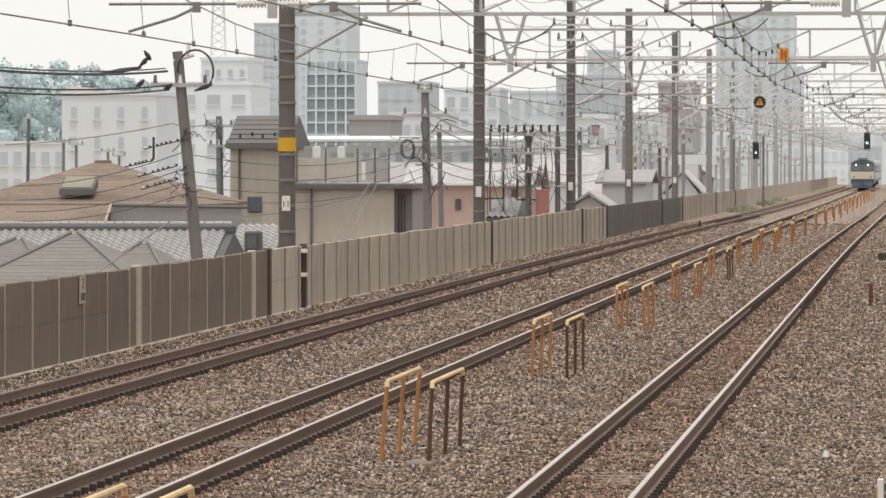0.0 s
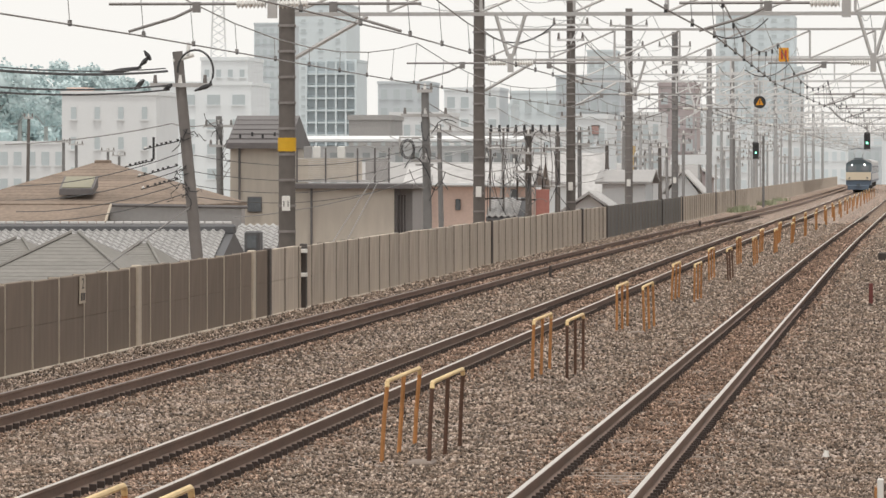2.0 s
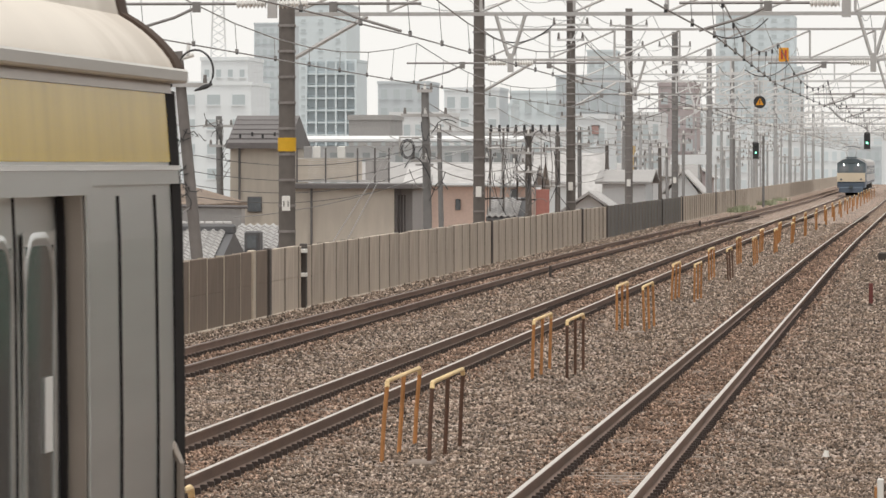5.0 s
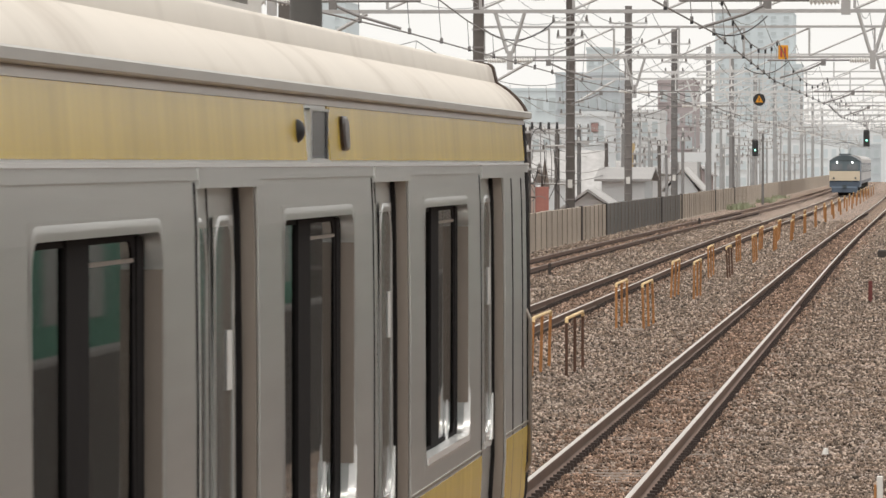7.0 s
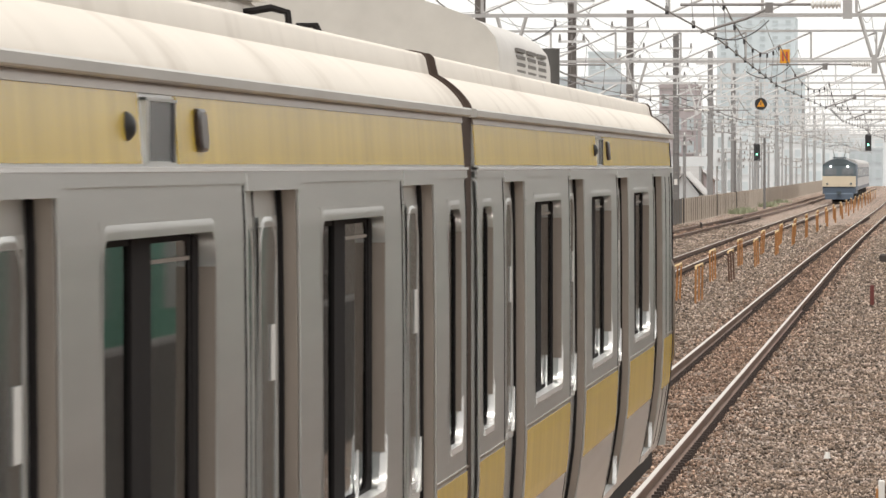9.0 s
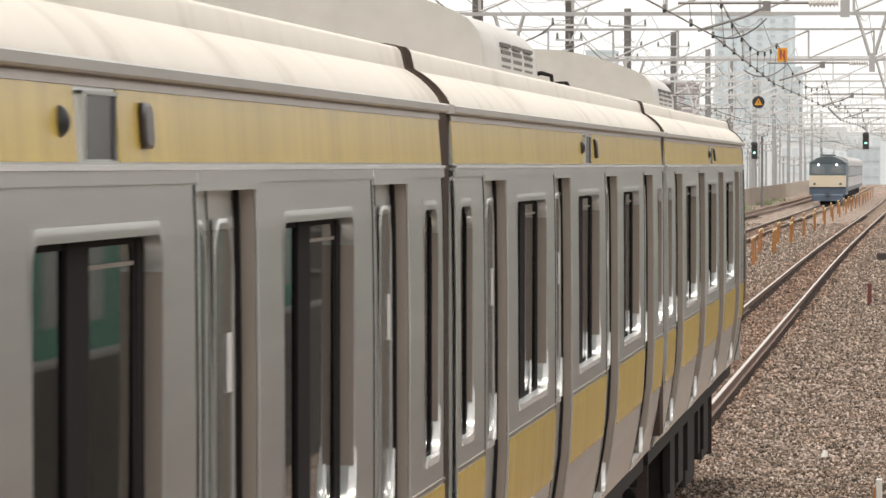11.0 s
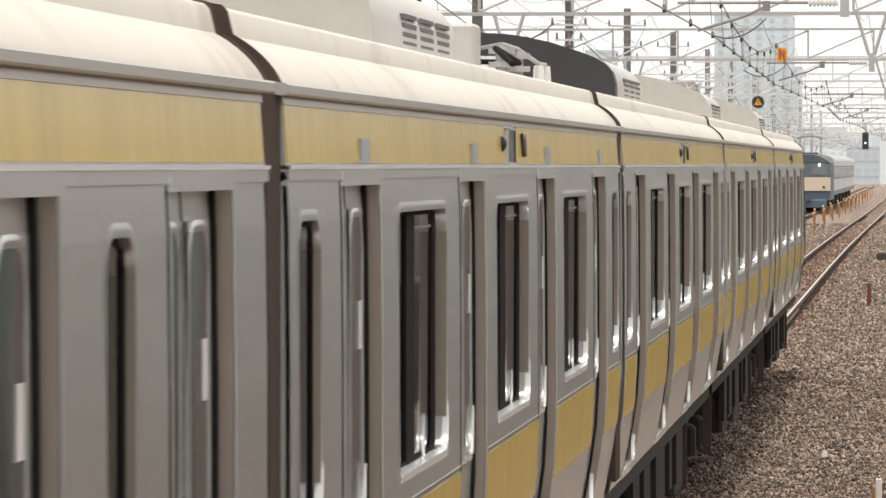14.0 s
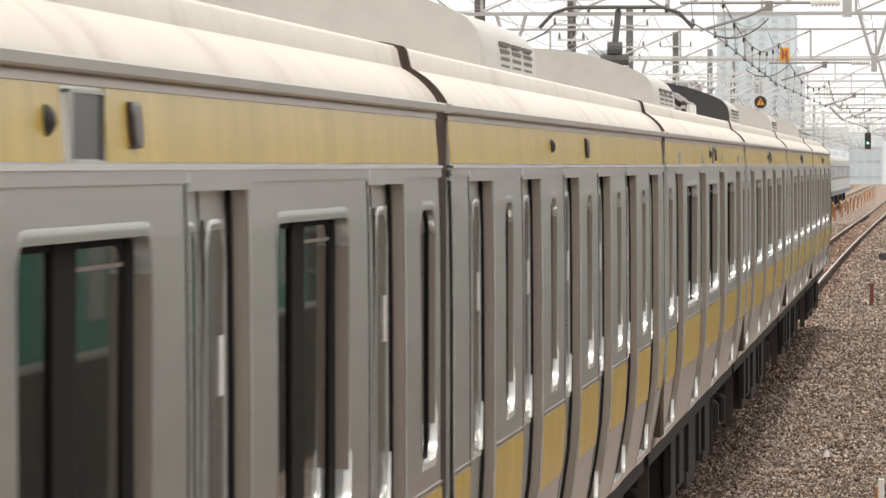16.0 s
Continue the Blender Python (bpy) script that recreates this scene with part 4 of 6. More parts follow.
part("wing_recess", Shape().box(-20.53, -20.08, 241, 247, -4.2, 2.19), STUCCO_GREY, h)
for px in (704, 709, 714):
    part("downpipe", Shape().tube([(-(1627 - px) * 239 / 10770, 239.6, -4), (-(1627 - px) * 239 / 10770, 239.6, 1.94)], 0.045, 6), ROOF_DARK, h)
bal = part("balcony", Shape().box(-24.50, -20.82, 238.75, 238.8, 3.36, 3.41).box(-24.50, -20.82, 238.75, 238.8, 2.45, 2.52), STEEL, h, "louvred balcony screen")
slat = Shape().box(-24.46, -21.88, 238.74, 238.77, 0, 0.065).mesh("slat", STUCCO)
slat2 = Shape().box(-21.75, -20.86, 238.74, 238.77, 0, 0.065).mesh("slat", STUCCO_GREY)
for i in range(11):
    part("slat", slat, None, bal).location = (0, 0, 2.54 + 0.077 * i)
    part("slat", slat2, None, bal).location = (0, 0, 2.54 + 0.077 * i)
for px in (524, 575, 632, 663, 688):
    part("post", Shape().box(-0.03, 0.03, 238.7, 238.76, 2.43, 3.79), ROOF_DARK, bal).location = (-(1627 - px) * 238.8 / 10770, 0, 0)
for px, c in ((540, 0), (556, 1), (600, 1)):
    tagged(part("laundry", Shape().bevelbox(-0.16, 0.16, 239.6, 239.68, 3.32, 3.87, 0.03), WHITE if c else STUCCO_GREY), "laundry hung out to dry on the balcony", "laundry").location = (-(1627 - px) * 239 / 10770, 0, 0)


def block(name, label, x0, x1, y, depth, z1, wall, pane, storeys, bays, base=-4.2, first=None, fill=0.55, roof=True, tall=0.5, balcony=False):
    """A flat-roofed building with a parapet and separate windows on the face towards the railway station."""
    b = thing(name, label, "building", "town buildings")
    part("wall", Shape().box(x0, x1, y, y + depth, base, z1), wall, b)
    if roof:
        part("parapet", Shape().box(x0 - 0.1, x1 + 0.1, y - 0.1, y + depth + 0.1, z1, z1 + 0.35), wall, b)
    first = base + 1 if first is None else first
    sh, bw = (z1 - first) / storeys, (x1 - x0) / bays
    wm = Shape().box(-bw * fill / 2, bw * fill / 2, -0.07, -0.02, 0, sh * tall).mesh("window", pane)
    sill = Shape().box(-bw * fill / 2 - 0.1, bw * fill / 2 + 0.1, -0.16, -0.02, -0.14, -0.02).mesh("sill", wall)
    slab = Shape().box(x0, x1, -0.9, 0, -0.15, 0.75 if balcony == 2 else 0.1).mesh("balcony", wall) if balcony else None
    for s in range(storeys):
        for c in range(bays):
            w = part("window", wm, None, b)
            w.location = (x0 + (c + 0.5) * bw, y, first + s * sh + sh * 0.22)
            part("sill", sill, None, w)
        if slab and s == 0:
            pier = Shape().box(-0.14, 0.14, -0.92, 0, 0, z1 - first).mesh("pier", wall)
            for c in range(bays + 1):
                part("pier", pier, None, b).location = (x0 + c * bw, y, first)
        if slab:
            part("balcony", slab, None, b).location = (0, y, first + s * sh)
    return b


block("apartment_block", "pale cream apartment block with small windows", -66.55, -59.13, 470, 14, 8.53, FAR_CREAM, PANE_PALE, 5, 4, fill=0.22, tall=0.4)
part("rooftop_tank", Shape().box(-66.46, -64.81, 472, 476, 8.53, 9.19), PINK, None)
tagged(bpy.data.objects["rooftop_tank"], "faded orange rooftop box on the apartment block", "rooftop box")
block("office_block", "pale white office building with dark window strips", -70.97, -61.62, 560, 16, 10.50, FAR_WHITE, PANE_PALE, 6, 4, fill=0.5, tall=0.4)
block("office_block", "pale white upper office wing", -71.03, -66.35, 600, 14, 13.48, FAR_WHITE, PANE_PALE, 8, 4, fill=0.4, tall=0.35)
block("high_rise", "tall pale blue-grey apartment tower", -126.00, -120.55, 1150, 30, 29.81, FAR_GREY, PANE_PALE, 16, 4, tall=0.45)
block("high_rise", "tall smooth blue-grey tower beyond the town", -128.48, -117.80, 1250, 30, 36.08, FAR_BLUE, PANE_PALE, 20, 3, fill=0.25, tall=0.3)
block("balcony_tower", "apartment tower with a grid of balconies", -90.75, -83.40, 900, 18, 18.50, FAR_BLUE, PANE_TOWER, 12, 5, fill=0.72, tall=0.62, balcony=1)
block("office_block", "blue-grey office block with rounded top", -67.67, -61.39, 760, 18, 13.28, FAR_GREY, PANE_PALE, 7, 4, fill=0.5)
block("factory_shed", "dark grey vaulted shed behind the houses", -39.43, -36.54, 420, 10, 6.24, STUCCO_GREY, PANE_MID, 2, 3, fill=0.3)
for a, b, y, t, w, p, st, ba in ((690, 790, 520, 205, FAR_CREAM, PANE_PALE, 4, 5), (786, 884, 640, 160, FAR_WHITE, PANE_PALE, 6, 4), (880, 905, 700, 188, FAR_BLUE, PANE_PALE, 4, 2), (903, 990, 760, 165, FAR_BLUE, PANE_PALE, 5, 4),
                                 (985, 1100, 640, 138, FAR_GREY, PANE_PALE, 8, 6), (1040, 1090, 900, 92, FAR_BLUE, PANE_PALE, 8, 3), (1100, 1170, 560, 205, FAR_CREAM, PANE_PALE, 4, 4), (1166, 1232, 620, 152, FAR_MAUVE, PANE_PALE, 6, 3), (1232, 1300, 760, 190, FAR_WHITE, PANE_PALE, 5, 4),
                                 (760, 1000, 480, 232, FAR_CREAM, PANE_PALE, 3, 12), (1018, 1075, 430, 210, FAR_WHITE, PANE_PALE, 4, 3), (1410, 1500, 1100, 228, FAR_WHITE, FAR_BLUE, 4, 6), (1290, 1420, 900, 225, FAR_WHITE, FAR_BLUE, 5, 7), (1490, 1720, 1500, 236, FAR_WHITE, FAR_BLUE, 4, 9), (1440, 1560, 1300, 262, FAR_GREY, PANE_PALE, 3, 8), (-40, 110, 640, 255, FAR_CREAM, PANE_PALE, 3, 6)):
    block("town_building", "concrete town building paled for haze", -(1627 - a) * y / 10770, -(1627 - b) * y / 10770, y, 14, 3.12 - (t - 292) * y / 10770, w, p, st, ba)
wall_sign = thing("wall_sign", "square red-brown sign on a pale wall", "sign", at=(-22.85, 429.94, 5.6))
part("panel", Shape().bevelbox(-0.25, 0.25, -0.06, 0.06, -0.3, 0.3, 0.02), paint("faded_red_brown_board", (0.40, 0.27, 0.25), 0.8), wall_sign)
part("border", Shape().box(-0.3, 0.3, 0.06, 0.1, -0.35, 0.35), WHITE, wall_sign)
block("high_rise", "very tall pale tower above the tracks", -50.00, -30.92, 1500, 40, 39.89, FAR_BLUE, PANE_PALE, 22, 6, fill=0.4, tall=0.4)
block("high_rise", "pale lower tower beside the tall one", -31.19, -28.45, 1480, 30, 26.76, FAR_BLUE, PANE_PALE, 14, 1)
mast = thing("lattice_mast", "pale steel lattice antenna mast over the offices", "mast", at=(-69.53, 602, 13.48))
for sx in (-1, 1):
    part("leg", Shape().tube([(sx * 0.75, 0, 0), (sx * 0.5, 0, 6.5)], 0.09, 5), STEEL_HAZED, mast)
for i in range(8):
    part("brace", Shape().tube([(-0.75 + 0.03 * i, 0, 0.8 * i), (0.72 - 0.03 * i, 0, 0.8 * i + 0.8)], 0.05, 4), STEEL_HAZED, mast)
    part("brace", Shape().tube([(0.75 - 0.03 * i, 0, 0.8 * i), (-0.72 + 0.03 * i, 0, 0.8 * i + 0.8)], 0.05, 4), STEEL_HAZED, mast)
# long white-roofed terrace
b = block("terrace", "long terrace with a white roof edge and grey windows", -34.04, -21.51, 330, 9, 4.16, FAR_CREAM, PANE_MID, 2, 14, fill=0.45, roof=False, first=1.50)
part("roof_edge", Shape().sweep_x([(328.8, 4.40), (328.8, 4.53), (334, 4.73), (339.5, 4.53), (339.5, 4.40)], -34.16, -21.36), FAR_CREAM, b, "pale corrugated roof")
# salmon house, grey gables, tiled roof and a red banner
sh = gable_house("salmon_house", "salmon-coloured house behind the barrier", -24.21, -18.71, 290, 297, 2.23, 3.17, PINK, ROOF_MID)
part("orange_tiles", Shape().box(-24.22, -23.79, 289.7, 289.95, 0.54, 1.50), paint("orange_wall_tiles", (0.50, 0.24, 0.14), 0.6, grain=8, vary=0.35), sh, "orange tiled wall panel")
part("door", Shape().bevelbox(-23.76, -23.41, 289.6, 289.95, 0.43, 1.59, 0.03), PANE_DARK, sh, "dark entrance door")
part("window", Shape().bevelbox(-22.09, -21.85, 289.8, 289.98, 0.97, 1.50, 0.03), PANE_DARK, sh)
part("window", Shape().bevelbox(-19.48, -19.10, 289.8, 289.98, 1.50, 1.96, 0.03), PANE_DARK, sh)
part("eave", Shape().box(-24.18, -18.60, 289.3, 289.9, 2.15, 2.26), FAR_WHITE, sh)
sd = thing("tiled_shed", "small house with a silver tile roof", "house")
SX0, SX1 = -18.65, -17.04
part("wall", Shape().box(SX0 + 0.1, SX1 - 0.1, 262.4, 266, -4.2, 0.78), FAR_CREAM, sd)
part("roof_deck", Shape().sweep_x([(262, 0.83), (265, 1.59), (267, 0.83), (267, 0.69), (262, 0.69)], SX0, SX1), TILE_DARK, sd)
tm3, spots = tile_rows(SX0, SX1, 262, 264.95, 0.83, 1.59, 0.275, 8)
for q in spots:
    part("tile", tm3, None, sd).location = (q[0], q[1], q[2] + 0.03)
part("ridge", Shape().tube([(SX0, 265, 1.62), (SX1, 265, 1.62)], 0.09, 8), TILE_DARK, sd)
gable_house("grey_gable_house", "pale grey gabled house near the line", -17.19, -14.90, 296, 304, 0.81, 1.84, FAR_CREAM, ROOF_MID, "y")
gable_house("grey_gable_house", "grey-blue roofed house near the line", -17.61, -15.45, 426, 438, 1.20, 2.80, FAR_WHITE, ROOF_MID, "y")
gable_house("white_house", "white house behind the catenary poles", -17.68, -15.28, 340, 350, 2.22, 2.86, FAR_CREAM, STUCCO_GREY)
canopy = tagged(part("canopy", Shape().box(-20.38, -16.20, 500, 510, 3.17, 3.96), FAR_WHITE), "flat white canopy roof on steel legs", "canopy")
for lx in (-19.82, -16.76):
    part("leg", Shape().box(lx, lx + 0.15, 500.5, 500.65, -4.2, 3.17), STEEL, canopy)
rr = random.Random(21)
for i in range(15):
    yy = 300 + 22 * i
    xx = BARRIER_X - rr.uniform(6, 9)
    w = rr.uniform(5, 8)
    gable_house("far_house", "pale small house behind the barrier", xx - w, xx, yy, yy + 9, rr.uniform(0.4, 2.2), rr.uniform(2.4, 4.2), rr.choice((FAR_CREAM, FAR_WHITE, STUCCO, FAR_MAUVE)), rr.choice((ROOF_MID, SLATE, ROOF_MID, STUCCO_GREY)), rr.choice("xy"))
tagged(part("red_banner", Shape().bevelbox(-16.49, -15.91, 262, 262.1, 0.01, 2.07, 0.02), paint("faded_red_cloth", (0.42, 0.19, 0.16), 0.9)), "faded red hanging banner", "banner")
tagged(part("yellow_crane_post", Shape().tube([(-20.12, 430, -4), (-20.12, 430, 4.48)], 0.22, 8, 0.12), paint("pale_ochre_steel", (0.55, 0.42, 0.24), 0.7)), "ochre painted steel post", "post")


# ---- utility poles and their cables ----
def utility_pole(x, y, top, lean, r, arms, label, material=POLE_FAR):
    p = thing("utility_pole", label, "utility pole", "utility poles", at=(x, y, -4.2))
    h = top + 4.2
    part("shaft", Shape().tube([(0, 0, 0), (-lean, 0, h)], r * 1.15, 10, r * 0.85), material, p, smooth=True)
    for z, w in arms:
        q = -lean * (h - z) / h
        arm = part("crossarm", Shape().box(-lean + lean * z / h - w * 0.5, -lean + lean * z / h + w * 0.5, -0.16, -0.06, h - z - 0.05, h - z + 0.05), STEEL, p)
        for i in range(3):
            ix = -lean + lean * z / h + w * (i - 1) * 0.42
            part("insulator", Shape().tube([(ix, -0.11, h - z + 0.05), (ix, -0.11, h - z + 0.25)], 0.055, 8, 0.035), PORCELAIN if i % 2 else POLE_MID, arm)
    return p


up = utility_pole(-17.02, 147, 5.88, 0.96, 0.15, ((0.82, 1.45),), "leaning weathered utility pole with crossarms and cables", POLE_MID)
part("strain_insulator", Shape().tube([(-1.05, -0.05, 9.85), (-0.55, -0.05, 10.0)], 0.05, 8), PORCELAIN, up, "white strain insulator")
part("post_insulator", Shape().tube([(-0.7, -0.05, 10.0), (-0.68, -0.05, 10.3)], 0.06, 8, 0.04), PORCELAIN, up, "white post insulator")
utility_pole(-28.14, 245, 5.10, 0.14, 0.15, ((0.4, 1.2), (1.2, 0.8)), "grey utility pole behind the brown roof")
coiled = utility_pole(-16.06, 200, 5.66, 0.19, 0.15, ((0.9, 1.6), (0.1, 0.5), (2.4, 1.0)), "pale utility pole with a coil of cable")
for i in range(5):
    ring = [(-0.75 + (0.17 + 0.02 * i) * math.cos(k * math.tau / 14), -0.1 - 0.02 * i, 7.85 + (0.26 + 0.02 * i) * math.sin(k * math.tau / 14)) for k in range(15)]
    part("cable_coil", Shape().tube(ring, 0.008, 5), CABLE, coiled)
part("side_arm", Shape().box(-1.05, 0.1, -0.08, 0.0, 8.2, 8.26).box(-1.05, -1.0, -0.08, 0.0, 7.6, 8.2).box(-0.5, 0.1, -0.08, 0.0, 7.3, 7.36), STEEL, coiled)
utility_pole(-21.11, 270, 4.93, 0.20, 0.12, ((0.3, 1.2),), "slim grey utility pole over the roofs")
utility_pole(-16.81, 262, 4.63, 0.0, 0.15, ((0.2, 1.4), (1.0, 1.6), (1.8, 1.2)), "dark utility pole behind the barrier", POLE)
utility_pole(-17.21, 290, 4.74, 0.0, 0.14, ((0.2, 1.4), (0.9, 1.2)), "grey utility pole behind the barrier", POLE)
utility_pole(-17.80, 320, 5.11, 0.05, 0.12, ((0.2, 1.2), (0.9, 1.2)), "grey utility pole behind the barrier")
utility_pole(-17.84, 350, 4.48, 0.1, 0.12, ((0.2, 1.2),), "slim utility pole near the houses", POLE)
utility_pole(-17.78, 420, 4.68, 0.1, 0.14, ((0.3, 1.4),), "slim utility pole near the houses", POLE)
utility_pole(-48.72, 330, 5.79, -0.18, 0.1, ((0.1, 0.5),), "slim antenna pole over the roofs", POLE)
for a, y, t in ((105, 380, 245), (185, 420, 262), (128, 400, 250), (205, 430, 270), (520, 320, 230), (1300, 470, 240), (1352, 480, 235), (1210, 440, 245)):
    utility_pole(-(1627 - a) * y / 10770, y, 3.12 - (t - 292) * y / 10770, 0, 0.11, ((0.2, 1.0),), "distant slim utility pole")
frame_rack = thing("switch_rack", "pipe rack with dark insulators between utility poles", "rack", at=(0, 262.5, 0))
for zz in (4.56, 3.85, 2.20):
    part("pipe", Shape().tube([(-18.61, 0, zz), (-15.25, 0, zz)], 0.04, 6), STEEL, frame_rack)
for xx in (-18.51, -17.93, -16.76, -15.59):
    part("upright", Shape().tube([(xx, 0.1, -4.2), (xx, 0.1, 4.68)], 0.05, 6), POLE_MID, frame_rack)
for i in range(9):
    xx = -18.46 + 0.36 * i
    part("insulator", Shape().tube([(xx, 0, 4.56), (xx, 0, 4.56 + 0.14), (xx, 0, 4.56 + 0.3)], 0.07, 8, 0.05), CABLE, frame_rack)
    part("drop_wire", Shape().tube([(xx, 0, 4.56), (xx + 0.15 * math.sin(i * 2.1), 0.1, 3.17), (xx + 0.1, 0.1, 2.20)], 0.018, 5), WIRE, frame_rack)
jumble = random.Random(31)
for i in range(34):
    xx = jumble.uniform(-18.5, -15.3)
    za, zb = jumble.uniform(2.2, 4.5), jumble.uniform(0.4, 3.2)
    mid = (xx + jumble.uniform(-0.4, 0.4), -0.15, (za + zb) / 2 + jumble.uniform(-0.3, 0.3))
    part("loose_wire", Shape().tube([(xx, -0.15, za), mid, (xx + jumble.uniform(-0.7, 0.7), -0.15, zb)], 0.016, 5), WIRE_PALE if i % 3 else CABLE, frame_rack)
for xa, za in ((-17.35, 2.55), (-19.05, 2.6)):
    part("box_frame", Shape().box(xa, xa + 0.06, -0.2, -0.14, za - 0.9, za).box(xa, xa + 1.1, -0.2, -0.14, za - 0.96, za - 0.9).box(xa + 1.1, xa + 1.16, -0.2, -0.14, za - 0.96, za), POST_DARK, frame_rack, "dark steel bracket frame")
rr = random.Random(8)
for i in range(16):
    yy = 300 + 14 * i
    utility_pole(BARRIER_X - rr.uniform(1.2, 9.0), yy, rr.uniform(3.8, 6.4), rr.uniform(-0.15, 0.15), 0.11, ((0.2, 1.3), (0.8, 1.1)), "utility pole behind the barrier, paled for haze", POLE_FAR if yy < 340 else POLE_GREY if yy < 420 else POLE_PALE)
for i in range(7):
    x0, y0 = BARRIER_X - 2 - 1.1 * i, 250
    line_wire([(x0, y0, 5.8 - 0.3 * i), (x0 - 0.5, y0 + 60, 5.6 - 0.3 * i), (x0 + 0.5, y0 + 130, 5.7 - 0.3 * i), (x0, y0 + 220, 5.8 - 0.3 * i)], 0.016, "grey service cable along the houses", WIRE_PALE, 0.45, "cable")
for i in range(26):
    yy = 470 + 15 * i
    utility_pole(BARRIER_X + ease(yy) - rr.uniform(0.8, 9.0), yy, rr.uniform(4.0, 8.0), rr.uniform(-0.1, 0.1), 0.12, ((0.3, 1.4), (1.0, 1.2)), "utility pole beside the line, paled for haze", POLE_PALE)
TOP = (-17.98, 147)
for z, dx, r in ((5.40, -0.25, 0.03), (5.06, -0.2, 0.022), (4.95, -0.2, 0.022), (5.47, -0.3, 0.016)):
    line_wire([(TOP[0] + dx, 147, z), (-18.80, 120, z - 0.35)], r, "black insulated cable from the leaning pole", CABLE, 0.1, "cable")
for z in (4.92, 5.20, 4.55, 3.53, 3.16):
    line_wire([(-16.19, 200, z), (-16.96, 262, z - 0.3), (-17.78, 350, z - 0.6)], 0.018, "sagging grey service cable", WIRE, 0.5, "cable")
for z in (3.42, 3.01, 2.67, 2.40):
    line_wire([(TOP[0] + 0.1, 147, z), (-26.11, 175, z - 0.9)], 0.012, "thin dark service cable over the roofs", CABLE, 0.2, "cable")
    line_wire([(TOP[0] + 0.1, 147, z), (-16.19, 200, z + 0.4)], 0.010, "thin dark service cable over the roofs", CABLE, 0.5, "cable")
line_wire([(-17.63, 147, 2.12), (-19.07, 141, 0.66)], 0.018, "grey guy wire of the leaning pole", WIRE, 0.0, "guy_wire")
line_wire([(-17.21, 200, 3.90), (-15.55, 160, 0.92)], 0.014, "grey guy wire of the pale pole", WIRE, 0.0, "guy_wire")
line_wire([(-17.40, 200, 3.34), (-15.18, 160, 0.92)], 0.014, "grey guy wire of the pale pole", WIRE, 0.0, "guy_wire")
line_wire([(-24.29, 215, 1.26), (-16.19, 200, 2.79)], 0.014, "thin service cable to the beige house", WIRE, 0.25, "cable")
line_wire([(-49.85, 330, 4.25), (-36.96, 300, 5.18), (-28.14, 245, 4.94)], 0.03, "pair of grey cables across the town", WIRE, 0.2, "cable")
tr = random.Random(4)
for i in range(9):
    p0 = Vector((-0.55 - tr.uniform(0, 0.5), -0.15, tr.uniform(6.6, 8.2)))
    pts = [p0]
    for _ in range(6):
        pts.append(pts[-1] + Vector((tr.uniform(-0.18, 0.18), 0, tr.uniform(-0.2, 0.12))))
    part("cable_curl", Shape().tube(pts, 0.012, 5), CABLE, up)
# strings of small insulators on the service cables beside the leaning pole
for (ax, az), (bx, bz) in (((-17.9, 3.71), (-18.78, 3.50)), ((-18.54, 3.23), (-19.23, 3.07)), ((-17.93, 3.11), (-18.93, 2.83)), ((-17.93, 2.78), (-18.84, 2.53))):
    o = up.location
    q0, q1 = Vector((ax, 146.75, az)) - o, Vector((bx, 146.75, bz)) - o
    string = part("cable_string", Shape().tube([q0, q1], 0.016, 6), CABLE, up, "service cable with a string of insulators")
    for k in range(7):
        c = q0.lerp(q1, (k + 0.3 + 0.4 * ((k * 3) % 4) / 3) / 7)
        part("bead", Shape().tube([c + Vector((-0.035, 0, 0.03)), c + Vector((0.02, 0, 0.04))], 0.024, 6), PORCELAIN if (k * 5) % 7 == 2 else CABLE, string)
part("bracket", Shape().tube([(-1.52, -0.2, 7.45), (-1.52, -0.2, 8.0)], 0.03, 6), CABLE, up)
# fans of cable at the heads of the poles over the roofs
fan = random.Random(17)
for base, h, n in ((bpy.data.objects["utility_pole.001"], 9.1, 14), (coiled, 9.0, 12), (bpy.data.objects["utility_pole.004"], 8.2, 16)):
    for i in range(n):
        x, z = fan.uniform(-0.9, 0.9), h + fan.uniform(-2.6, 0.5)
        bend = fan.uniform(0.15, 0.55)
        pts = [(x * (1 - k / 6) + fan.uniform(-0.04, 0.04), -0.2, z + bend * math.sin(k * math.pi / 6) * (1 if i % 3 else -1) - 0.06 * k) for k in range(7)]
        part("loose_cable", Shape().tube(pts, 0.016, 5), CABLE if i % 2 else WIRE, base)
# thick sheathed joints and loops at the head of the leaning pole
for a, b, c, d in ((155, 132, 245, 118), (240, 118, 258, 100), (232, 158, 250, 140), (285, 158, 300, 148), (340, 160, 372, 148), (250, 88, 262, 105)):
    q0, q1 = (-(1627 - a) * 146.6 / 10770, 146.6, 3.12 - (b - 292) * 146.6 / 10770), (-(1627 - c) * 146.6 / 10770, 146.6, 3.12 - (d - 292) * 146.6 / 10770)
    o = up.location
    part("cable_joint", Shape().tube([Vector(q0) - o, Vector(q0).lerp(Vector(q1), 0.6) - o], 0.02, 8, 0.062).tube([Vector(q0).lerp(Vector(q1), 0.6) - o, Vector(q1) - o], 0.062, 8, 0.03), CABLE, up, "thick black cable joint")
loop = [(-(1627 - 342 - 32 * math.cos(a)) * 146.6 / 10770, 146.6, 3.12 - (125 - 38 * math.sin(a) - 292) * 146.6 / 10770) for a in [math.pi * (1.02 - i * 0.085) for i in range(16)]]
